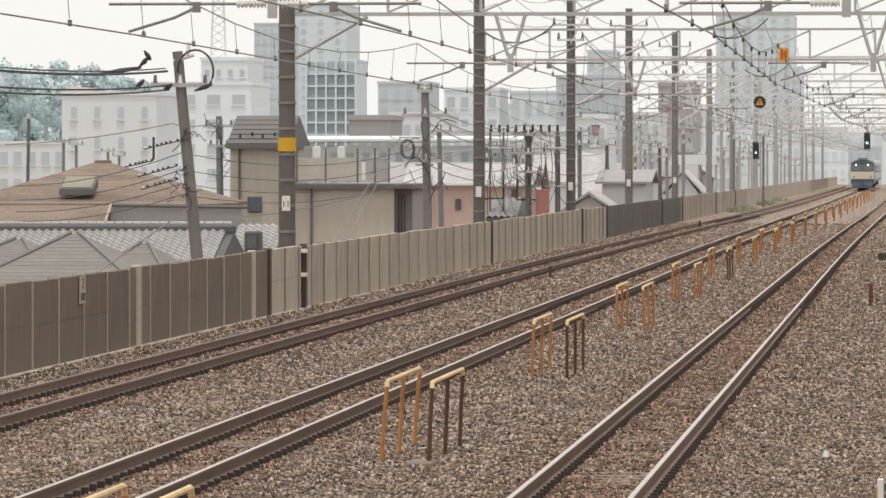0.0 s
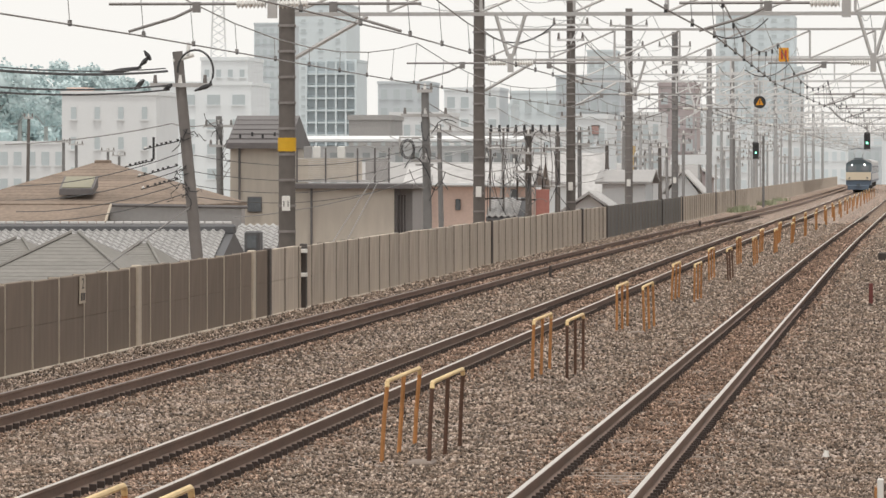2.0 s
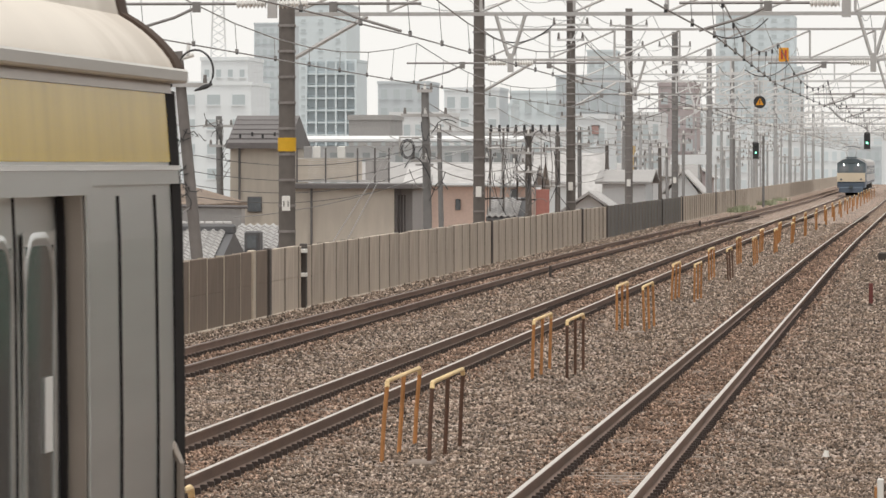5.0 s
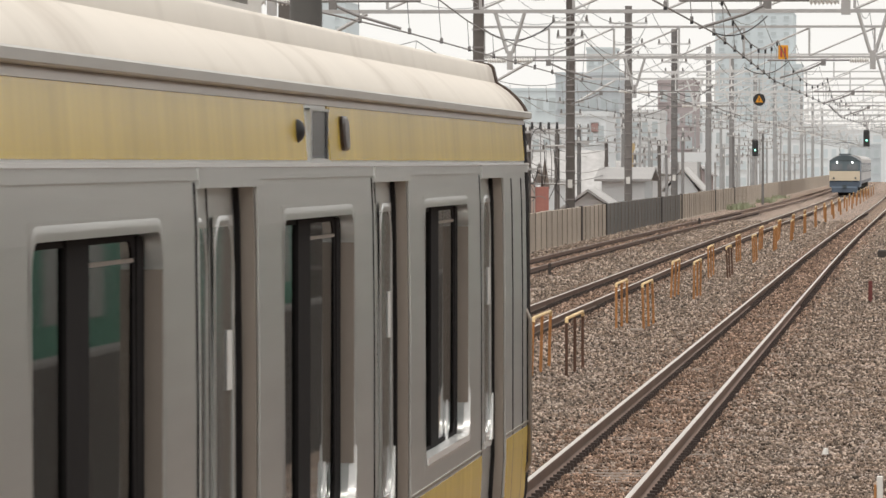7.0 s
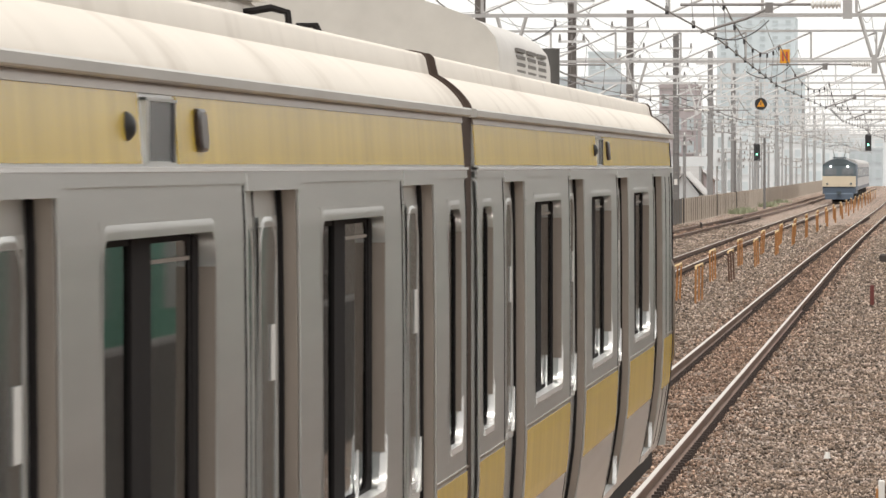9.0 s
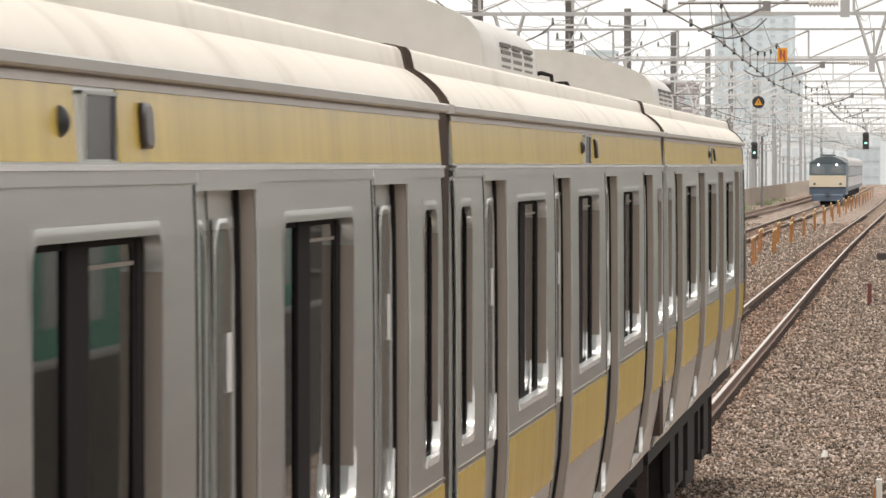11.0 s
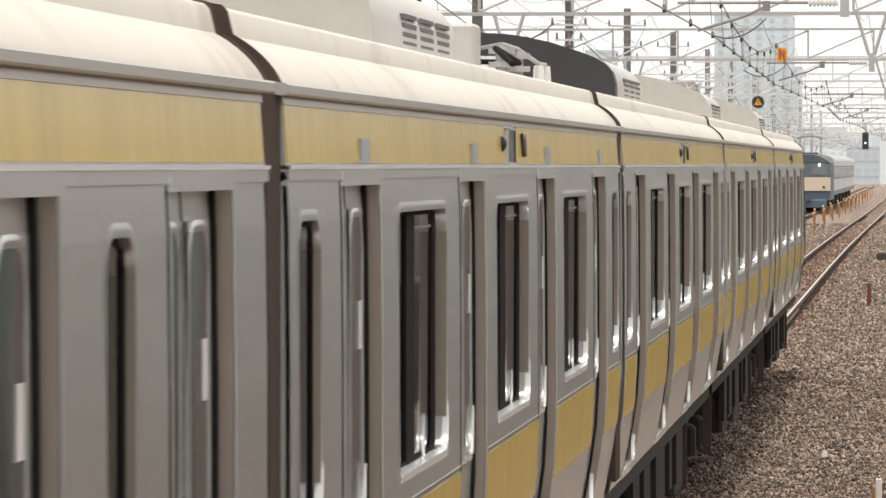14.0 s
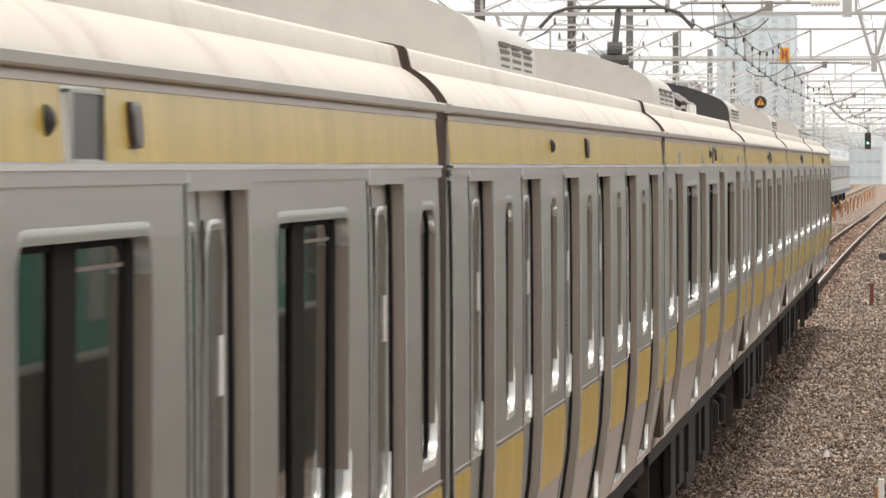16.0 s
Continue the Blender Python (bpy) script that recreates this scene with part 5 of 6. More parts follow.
part("cable_loop", Shape().tube([Vector(p) - up.location for p in loop], 0.028, 6), CABLE, up, "black cable loop")


# ---- trees on the far slope and weeds by the barrier ----
def tree(x, y, base, height, spread, seed):
    r = random.Random(seed)
    t = thing("tree", "broadleaf tree on the far slope, paled for haze", "tree", "far trees", at=(x, y, base))
    trunk = Shape().tube([(0, 0, 0), (0.2, 0, height * 0.45), (0.1, 0, height * 0.8)], height * 0.03, 7, height * 0.01)
    clumps = [(r.uniform(-1, 1) * spread * 0.42, r.uniform(-1, 1) * spread * 0.4, height * r.uniform(0.42, 0.9), spread * r.uniform(0.13, 0.24)) for _ in range(16)]
    for cx, cy, cz, _ in clumps[:8]:
        trunk.tube([(0.1, 0, height * 0.4), (cx * 0.6, cy * 0.6, cz * 0.9), (cx, cy, cz)], height * 0.012, 5, height * 0.004)
    part("trunk", trunk, BARK, t)
    leaves = Shape()
    for cx, cy, cz, cr in clumps:
        for _ in range(230):
            d = Vector((r.gauss(0, 1), r.gauss(0, 1), r.gauss(0, 0.75))).normalized() * cr * r.uniform(0.6, 1.08)
            p = Vector((cx, cy, cz)) + d
            a = Vector((r.gauss(0, 1), r.gauss(0, 1), r.gauss(0, 1))).normalized() * r.uniform(0.2, 0.4)
            b = a.cross(Vector((r.gauss(0, 1), r.gauss(0, 1), r.gauss(0, 1)))).normalized() * r.uniform(0.15, 0.3)
            leaves.add([p - a, p + b, p + a, p - b], [(0, 1, 2, 3)])
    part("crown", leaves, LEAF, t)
    core = Shape()
    for cx, cy, cz, cr in clumps:
        n, vs, fs = 7, [], []
        for i in range(1, 5):
            a = math.pi * i / 5
            for k in range(n):
                q = cr * r.uniform(0.66, 0.9)
                vs.append((cx + q * math.sin(a) * math.cos(k * math.tau / n), cy + q * math.sin(a) * math.sin(k * math.tau / n), cz + q * 0.8 * math.cos(a)))
        for i in range(3):
            fs += [(i * n + k, i * n + (k + 1) % n, (i + 1) * n + (k + 1) % n, (i + 1) * n + k) for k in range(n)]
        fs += [tuple(range(n)), tuple(range(4 * n - 1, 3 * n - 1, -1))]
        core.add(vs, fs)
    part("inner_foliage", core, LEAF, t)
    return t


for i, (px, top, w) in enumerate(((-35, 112, 120), (25, 116, 110), (72, 122, 90), (122, 106, 85), (160, 122, 80), (210, 132, 80), (10, 165, 120), (70, 175, 110), (-20, 210, 110), (60, 225, 110), (140, 190, 100), (250, 145, 60))):
    y = 880 + 12 * i
    height = 14.0
    z = 3.12 - (top - 292) * y / 10770
    tree(-(1627 - px) * y / 10770, y, z - height, height, w * y / 10770 * 1.25, i)
slope = Shape().sweep_x([(860, -4.2), (900, 4.0), (1000, 9.0), (1100, -4.2)], -148.50, -113.40)
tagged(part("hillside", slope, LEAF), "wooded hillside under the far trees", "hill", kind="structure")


def weeds(x, y, seed):
    r = random.Random(seed)
    s = Shape()
    for _ in range(160):
        p = Vector((r.gauss(0, 0.35), r.gauss(0, 2.2), 0))
        tip = p + Vector((r.gauss(0, 0.12), r.gauss(0, 0.12), r.uniform(0.15, 0.5)))
        side = Vector((r.gauss(0, 1), r.gauss(0, 1), 0)).normalized() * 0.06
        s.add([p - side, p + side, tip], [(0, 1, 2)])
    ob = part("weeds", s, BUSH)
    ob.location = (x, y, -0.25)
    return tagged(ob, "light green weeds growing at the barrier's foot", "weeds", kind="stuff")


for i, yy in enumerate((430, 440, 452, 505, 520, 560)):
    weeds(BARRIER_X + 0.7 + ease(yy), yy, i)

# ---- platform under the camera, and the added plain wall that closes the other side ----
pf = thing("platform", "concrete station platform beside the track", "platform", kind="structure")
part("deck", Shape().box(-1.45, 7.5, -200, 9, 0.9, 1.1), PLATFORM, pf)
part("base", Shape().box(-1.2, 7.3, -200, 8.8, -0.4, 0.9), PLATFORM, pf)
tagged(part("wall_low", Shape().bevelbox(3.3, 3.55, 9.2, 420, -0.5, 1.5, 0.03), WALL_DARK), "low dark wall along the edge of the line", "wall", kind="structure")
# Unseen wall, added so the train's steel and glass mirror a brown-grey tone.
tagged(part("wall_east", Shape().box(11.5, 11.9, -120, 420, -4.2, 6.0), WALL_BROWN), "unseen plain wall added to tone the train's reflections", "wall", kind="structure")
# Unseen green block with pale panels, added to show in the window reflections.
shed = thing("lineside_shed", "unseen green block added for the window reflections", "shed", at=(10.4, 92, -0.72))
part("wall", Shape().box(-0.6, 0.8, 0, 46, 0, 3.0), WALL_GREEN, shed)
part("plinth", Shape().box(-0.62, 0.8, -0.02, 46.02, -0.6, 0.35), WALL_DARK, shed)
panel = Shape().box(-0.64, -0.6, 0.4, 2.2, 1.3, 2.5).mesh("panel", WALL_PALE)
for i in range(9):
    part("panel", panel, None, shed).location = (0, 0.8 + 5 * i, 0)


# ---- the departing commuter train ----
SIDE = [(1.37, 1.10), (1.40, 1.22), (1.435, 1.42), (1.462, 1.62), (1.475, 1.85), (1.475, 2.55), (1.470, 2.95), (1.462, 3.12), (1.448, 3.31)]


def side_x(z):
    for (xa, za), (xb, zb) in zip(SIDE, SIDE[1:]):
        if za <= z <= zb:
            return xa + (xb - xa) * (z - za) / (zb - za)
    return SIDE[0][0] if z < 1.1 else SIDE[-1][0]


def side_sheet(s, y0, y1, z0, z1, out=0.0, depth=0.05, sgn=1):
    """A thick piece of the body side between heights z0 and z1, following its curve."""
    zs = [z0] + [z for _, z in SIDE if z0 + 0.01 < z < z1 - 0.01] + [z1]
    prof = [(sgn * (side_x(z) + out), z) for z in zs] + [(sgn * (side_x(z) + out - depth), z) for z in reversed(zs)]
    return s.sweep_y(prof, y0, y1)


RECESS = 0.055


def rounded_frame(y0, y1, z0, z1, rad, margin, x_out, x_in):
    """A frame between a rectangle and a rounded opening, as deep as from x_out to x_in."""
    inner, outer = [], []
    ry = min(rad, (y1 - y0) / 2)
    for cy, cz, oy, oz, start in ((y1 - ry, z1 - rad, y1 + margin, z1 + margin, 0), (y0 + ry, z1 - rad, y0 - margin, z1 + margin, 1), (y0 + ry, z0 + rad, y0 - margin, z0 - margin, 2), (y1 - ry, z0 + rad, y1 + margin, z0 - margin, 3)):
        for k in range(7):
            t = (start + k / 6) * math.pi / 2
            inner.append((cy + ry * math.cos(t), cz + rad * math.sin(t)))
            outer.append((oy, oz))
    n = len(inner)
    s = Shape()
    lift = x_out - 1.475
    vs = [(side_x(z) + lift, y, z) for y, z in outer] + [(side_x(z) + lift, y, z) for y, z in inner] + [(x_in, y, z) for y, z in inner] + [(x_in, y, z) for y, z in outer]
    fs = []
    for i in range(n):
        j = (i + 1) % n
        fs += [(i, j, n + j, n + i), (n + i, n + j, 2 * n + j, 2 * n + i), (3 * n + i, 3 * n + j, j, i)]
    return s.add(vs, fs)


def rounded_ring(y0, y1, z0, z1, rad, width, x_out, x_in):
    """A rounded rim around an opening, proud of the side."""
    rings = []
    for grow, x in ((width, x_in), (width * 0.6, x_out), (width * 0.4, x_out), (0.0, x_in)):
        r = rad + grow
        ry = min(r, (y1 - y0) / 2 + grow)
        for cy, cz, start in ((y1 + grow - ry, z1 + grow - r, 0), (y0 - grow + ry, z1 + grow - r, 1), (y0 - grow + ry, z0 - grow + r, 2), (y1 + grow - ry, z0 - grow + r, 3)):
            for k in range(6):
                t = (start + k / 5) * math.pi / 2
                rings.append((side_x(cz + r * math.sin(t)) + x - 1.475, cy + ry * math.cos(t), cz + r * math.sin(t)))
    n = len(rings) // 4
    fs = [(q * n + i, q * n + (i + 1) % n, (q + 1) % 4 * n + (i + 1) % n, (q + 1) % 4 * n + i) for q in range(4) for i in range(n)]
    return Shape().add(rings, fs)


def cove(y1, z0, r, x0, x1):
    """A hollow bend, thinning upward at a sill's end, that stands in for the sky's glint."""
    h = 1.5 * r
    arc = [(y1 - r + r * math.sin(a), z0 + h - h * math.cos(a)) for a in (k * math.pi / 40 for k in range(21))]
    return Shape().sweep_x(arc + [(y1 + 0.004, z0 + h), (y1 + 0.004, z0 - 0.004), (y1 - r, z0 - 0.004)], x0, x1)


def car_window(parent, y0, y1, z0, z1, sgn, narrow):
    """A window set back in the side: rounded frame, sill with painted glint, far jamb, glass and a dark divider."""
    x = 1.475
    rad = 0.13 if narrow else 0.085
    g = x - (0.036 if narrow else 0.056)
    w = part("window", rounded_frame(y0, y1, z0, z1, rad, 0.042, x + 0.001, g), STAINLESS, parent, smooth=True)
    part("rim", rounded_ring(y0, y1, z0, z1, rad, 0.034, x + 0.0027, x + 0.0012), STAINLESS, w, smooth=True)
    part("pane", Shape().box(g - 0.004, g + 0.002, y0 - 0.02, y1 + 0.02, z0 - 0.02, z1 + 0.02), GLASS, w)
    part("seal", rounded_frame(y0 + 0.06, y1 - (0.035 if narrow else 0.2), z0 + 0.02, z1 - 0.02, 0.1 if narrow else 0.07, 0.06, g + 0.010, g + 0.003), RUBBER, w)
    part("edge_seal", Shape().box(g + 0.003, g + 0.010, y1 - (0.05 if narrow else 0.15), y1 - 0.015, z0, z1 - 0.01), RUBBER, w)
    part("jamb", Shape().box(g + 0.006, x - 0.003, y1 - 0.014, y1 - 0.006, z0 + 0.13, z1 - 0.09), STAINLESS_SHADED, w)
    part("sill", Shape().box(g + 0.006, x + 0.006, y0 + 0.05, y1 - 0.05, z0 - 0.02, z0 + 0.006), GLINT_WHITE, w, "aluminium sill with its glint painted in")
    part("sill_corner", cove(y1 - 0.004, z0 + 0.008, 0.12, x - 0.02, x + 0.006), GLINT_WHITE, w, "painted sky glint at the sill's end")
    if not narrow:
        part("pane_corner", cove(y1 - 0.55, z0 + 0.01, 0.1, g + 0.006, g + 0.014), GLINT_WHITE, w, "painted glint at the pane's lower edge")
        m = (y0 + y1) / 2 - 0.1
        part("divider", Shape().box(g - 0.008, g + 0.012, m - 0.18, m + 0.18, z0, z1), RUBBER, w)
        part("top_rail", Shape().box(g + 0.003, g + 0.008, m + 0.2, y1 - 0.2, z1 - 0.07, z1 - 0.06), STAINLESS_SHADED, w)
    return w


def car_door(parent, yc, sgn, width=1.3):
    """Two sliding leaves set back in the side, with glass, rubber, stickers and the pocket edges."""
    y0, y1 = yc - width / 2, yc + width / 2
    d = part("door", side_sheet(Shape(), y0 - 0.02, yc - 0.012, 1.12, 3.06, -RECESS, 0.03, sgn), STAINLESS, parent)
    leaf = part("door_leaf", side_sheet(Shape(), yc + 0.012, y1 + 0.02, 1.12, 3.06, -RECESS, 0.03, sgn), STAINLESS, d)
    part("rubber_edge", side_sheet(Shape(), yc - 0.012, yc + 0.012, 1.12, 3.06, -RECESS + 0.002, 0.03, sgn), RUBBER, d)
    x = 1.475 - RECESS
    for a, b in ((y0 + 0.14, yc - 0.1), (yc + 0.1, y1 - 0.14)):
        part("pane_frame", rounded_frame(a, b, 1.95, 2.95, 0.12, 0.03, x + 0.008, x + 0.002), STAINLESS, d)
        part("pane_rim", rounded_ring(a, b, 1.95, 2.95, 0.12, 0.03, x + 0.011, x + 0.0075), STAINLESS, d, smooth=True)
        part("door_pane", Shape().box(*sorted((sgn * (x - 0.006), sgn * (x + 0.003))), a, b, 1.95, 2.95), DOOR_PANE, d)
        part("pane_sill", Shape().box(x - 0.01, x + 0.010, a + 0.03, b + 0.03, 1.90, 1.965), GLINT_WHITE, d)
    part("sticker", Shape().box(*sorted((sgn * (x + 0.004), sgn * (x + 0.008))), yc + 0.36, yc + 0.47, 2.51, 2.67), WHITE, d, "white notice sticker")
    part("step_end", cove(y1 - 0.004, 1.17, 0.11, 1.378, 1.402), GLINT_WHITE, d, "painted sky glint at the step's end")
    part("pane_foot", cove(y1 - 0.12, 1.93, 0.13, x - 0.002, x + 0.018), GLINT_WHITE, d)
    part("jamb", side_sheet(Shape(), y1, y1 + 0.03, 1.12, 3.06, -0.002, RECESS, sgn), STAINLESS_SHADED, d)
    part("near_jamb", side_sheet(Shape(), y0 - 0.03, y0, 1.12, 3.06, 0.002, RECESS, sgn), STAINLESS, d)
    part("seal", side_sheet(Shape(), y1 - 0.03, y1 - 0.002, 1.12, 3.06, -RECESS + 0.015, 0.03, sgn), RUBBER, d)
    part("hood", side_sheet(Shape(), y0 - 0.06, y1 + 0.06, 3.055, 3.119, 0.014, 0.07, sgn), STAINLESS, d)
    part("step", side_sheet(Shape(), y0, y1, 1.10, 1.16, 0.006, 0.05, sgn), GLINT_WHITE, d, "metal door step with its glint painted in")
    return d


def commuter_car(six_doors, dark_unit, lead, panto, notices=False):
    label = "silver commuter train car with mustard stripes"
    if six_doors:
        label = "silver six-door commuter car with narrow windows"
    elif lead:
        label = "silver leading commuter car with mustard stripes"
    elif panto:
        label = "silver commuter car with a raised pantograph"
    car = thing("train_car", label, "train car", "cars of the commuter train")
    L0, L1 = 0.28, 19.72
    if six_doors:
        doors = [10.03 + (i - 2.5) * 3.26 for i in range(6)]
        windows = [((a + b) / 2 - 0.22, (a + b) / 2 + 0.30) for a, b in zip(doors, doors[1:])]
        narrow = True
    else:
        doors = [10 + (i - 1.5) * 4.94 for i in range(4)]
        windows = [((a + b) / 2 - 1.08, (a + b) / 2 + 1.08) for a, b in zip(doors, doors[1:])]
        narrow = False
    WZ0, WZ1 = 2.03, 2.955
    for sgn in (1, -1):
        if sgn == -1:
            part("far_side", side_sheet(Shape(), L0, L1, 1.10, 3.12, 0, 0.05, -1), STAINLESS, car)
            part("far_stripe", side_sheet(Shape(), L0, L1, 3.12, 3.31, 0.002, 0.05, -1), STRIPE, car)
            continue
        edges = [L0] + [e for d in doors for e in (d - 0.68, d + 0.68)] + [L1]
        ends = [] if six_doors else [(0.55, 1.22)] + ([] if lead else [(18.78, 19.45)])
        for a, b in zip(edges[::2], edges[1::2]):
            inside = [w for w in list(windows) + ends if a < w[0] < b]
            wall = Shape()
            side_sheet(wall, a, b, 1.10, WZ0 - 0.04, 0, 0.05)
            side_sheet(wall, a, b, WZ1 + 0.04, 3.10, 0, 0.05)
            if inside:
                w0, w1 = inside[0]
                side_sheet(wall, a, w0 - 0.04, WZ0 - 0.04, WZ1 + 0.04, 0, 0.05)
                side_sheet(wall, w1 + 0.04, b, WZ0 - 0.04, WZ1 + 0.04, 0, 0.05)
            else:
                side_sheet(wall, a, b, WZ0 - 0.04, WZ1 + 0.04, 0, 0.05)
            panel = part("side_panel", wall, STAINLESS, car)
            part("lower_stripe", side_sheet(Shape(), a + 0.03, b - 0.03, 1.555, 1.912, 0.003, 0.02), STRIPE, panel, "mustard yellow stripe")
            part("trim_line", side_sheet(Shape(), a + 0.03, b - 0.03, 1.926, 1.936, 0.006, 0.02), STAINLESS_SHADED, panel)
            part("top_trim", side_sheet(Shape(), a, b, 3.075, 3.118, 0.010, 0.05), STAINLESS, panel)
            part("seam", side_sheet(Shape(), b - 0.05, b - 0.02, 1.12, 3.07, 0.002, 0.02), RUBBER, panel)
            part("pillar_edge", side_sheet(Shape(), a, a + 0.035, 1.12, 3.06, 0.006, 0.02), STAINLESS, panel)
            if inside:
                car_window(panel, *inside[0], WZ0, WZ1, 1, narrow or inside[0][1] - inside[0][0] < 1)
        for d in doors:
            car_door(car, d, 1)
        part("door_lintel", side_sheet(Shape(), L0, L1, 3.06, 3.10, -0.03, 0.04), STAINLESS, car)
    # Thin white strip painted as the highlight along the panels' top edge.
    part("top_line", side_sheet(Shape(), L0, L1, 3.108, 3.119, 0.0165, 0.05), GLINT_WHITE, car, "painted highlight line under the yellow stripe")
    part("cantrail", side_sheet(Shape(), L0, L1, 3.118, 3.30, 0.0, 0.05), STAINLESS, car)
    for a, b in ((L0 + 0.03, L1 - 0.03),) if six_doors else ((L0 + 0.03, 9.66), (10.36, L1 - 0.03)):
        part("upper_stripe", side_sheet(Shape(), a, b, 3.127, 3.293, 0.003, 0.02), STRIPE, car, "mustard yellow stripe under the roof")
    for sgn in (1, -1):
        part("gutter", Shape().sweep_y([(sgn * 1.40, 3.318), (sgn * 1.478, 3.320), (sgn * 1.484, 3.325), (sgn * 1.484, 3.348), (sgn * 1.478, 3.354), (sgn * 1.42, 3.360)], L0 - 0.16, L1 + 0.10), GUTTER, car)
        # Dark strip under the gutter's lip: its shade is put into the colour.
        part("drip_strip", Shape().sweep_y([(sgn * 1.38, 3.2935), (sgn * 1.456, 3.2935), (sgn * 1.452, 3.321), (sgn * 1.38, 3.321)], L0, L1), STAINLESS_SHADED, car)
    roof_line = [(1.455, 3.33), (1.452, 3.355), (1.44, 3.378), (1.422, 3.402), (1.40, 3.426), (1.374, 3.449), (1.345, 3.470), (1.315, 3.488), (1.299, 3.556), (1.283, 3.572), (1.24, 3.580), (0.9, 3.596), (0.5, 3.606), (0, 3.61)]
    prof = roof_line + [(-x, z) for x, z in reversed(roof_line[:-1])]
    part("roof", Shape().sweep_y(prof, L0 - 0.08, L1 + 0.08), ROOF, car, "pale grey painted roof", True)
    for ye in (L0 - 0.1, L1 + 0.08):
        part("roof_end", Shape().sweep_y([(x * 1.004, z + 0.006) for x, z in prof], ye, ye + 0.02 + (0.13 if lead and ye > 1 else 0.0)), GANGWAY, car, "dark roof end seal")
    # inside
    part("floor", Shape().box(-1.3, 1.3, L0, L1, 1.08, 1.17), INTERIOR, car)
    part("ceiling_panel", Shape().box(-1.35, 1.35, L0, L1, 3.25, 3.29), INTERIOR, car)
    part("end_wall", Shape().box(-1.38, 1.38, L0, L0 + 0.05, 1.1, 3.36), STAINLESS, car)
    part("end_wall", Shape().box(-1.38, 1.38, L1 - 0.05, L1, 1.1, 3.36), STAINLESS, car)
    for a, b in zip(doors, doors[1:]):
        for sx in (-1, 1):
            part("bench", Shape().bevelbox(*sorted((sx * 0.85, sx * 1.36)), a + 0.85, b - 0.85, 1.3, 1.62, 0.05).bevelbox(*sorted((sx * 1.2, sx * 1.37)), a + 0.85, b - 0.85, 1.6, 2.02, 0.05), SEATS, car)
    # display, lamp and indicator at mid-length
    if not six_doors:
        part("display", Shape().box(1.445, 1.461, 9.78, 10.24, 3.13, 3.275), PANE_DARK, car, "grey destination display")
        part("display_frame", Shape().box(1.45, 1.466, 9.72, 9.78, 3.125, 3.283).box(1.45, 1.466, 9.72, 10.30, 3.275, 3.283), STAINLESS, car)
        part("display_edge", Shape().box(1.445, 1.464, 10.24, 10.30, 3.13, 3.275), BLACK, car, "black edge of the display")
    yi, yl = (6.8, 9.93) if six_doors else (9.42, 10.82)
    dome = [(1.452 + 0.030 * math.sin(a), 0.036 * math.cos(a)) for a in (k * math.pi / 10 for k in range(5))]
    part("indicator", Shape().add([(x, yi + r * math.cos(k * math.tau / 12), 3.212 + r * math.sin(k * math.tau / 12)) for x, r in dome for k in range(12)],
                                  [(q * 12 + k, q * 12 + (k + 1) % 12, q * 12 + 12 + (k + 1) % 12, q * 12 + 12 + k) for q in range(4) for k in range(12)] + [tuple(range(48, 60))]), BLACK, car, "black domed indicator", True)
    lens = [(yl + 0.055 * cy + 0.035 * math.cos(a), 3.212 + 0.022 * cz + 0.032 * math.sin(a)) for cy, cz, st in ((1, 1, 0), (-1, 1, 1), (-1, -1, 2), (1, -1, 3)) for a in (math.pi / 2 * (st + k / 4) for k in range(5))]
    n = len(lens)
    lens_shape = Shape().add([(side_x(z) + d, y, z) for d in (-0.01, 0.014, 0.02) for y, z in ([(yl + (y - yl) * 0.75, 3.212 + (z - 3.212) * 0.85) for y, z in lens] if d == 0.02 else lens)],
                             [(q * n + k, q * n + (k + 1) % n, q * n + n + (k + 1) % n, q * n + n + k) for q in range(2) for k in range(n)] + [tuple(range(2 * n, 3 * n))])
    part("side_lamp", lens_shape, LENS, car, "dark red side lamp")
    if notices:
        for d in doors:
            part("notice", Shape().box(1.45, 1.470, d + 0.0, d + 0.3, 3.127, 3.206), PANE_PALE, car, "pale blue-grey notice above the door")
    # roof equipment
    dark = AC_DARK if dark_unit else AC_GREY
    right = [(1.06, 3.45), (1.05, 3.72), (1.03, 3.80), (0.98, 3.862), (0.90, 3.908), (0.79, 3.95), (0.575, 4.02), (0.40, 4.058), (0.24, 4.082), (0.0, 4.092)]
    cover = right + [(-x, z) for x, z in reversed(right[:-1])]
    unit = part("air_conditioner", Shape().sweep_y(cover, 7.6, 8.0), dark, car, "arched end of the roof air conditioner", True)
    part("end_cover", Shape().sweep_y([(x * 0.995, z - 0.004) for x, z in cover], 8.0, 8.9), AC_GREY if not dark_unit else GUTTER, unit, smooth=True)
    part("end_seam", Shape().sweep_y([(x * 1.004, z + 0.004) for x, z in cover], 7.58, 7.62), GUTTER if not dark_unit else BLACK, unit)
    block_end = part("vent_block", Shape().sweep_y([(x * 0.99, z - 0.006) for x, z in cover], 8.9, 12.3), AC_GREY, unit, "pale vent block with rows of slots", True)
    slot = Shape().box(1.028, 1.042, 0, 0.72, 0, 0.02).mesh("louvre", VENT)
    for i in range(3):
        for row in range(5):
            part("louvre", slot, None, block_end).location = (0.0, 9.25 + 0.95 * i, 3.60 + 0.04 * row)
    for y in (4.6, 17.6):
        part("roof_vent", Shape().bevelbox(-0.5, 0.5, y - 0.9, y + 0.9, 3.56, 3.64, 0.03), ROOF, car)
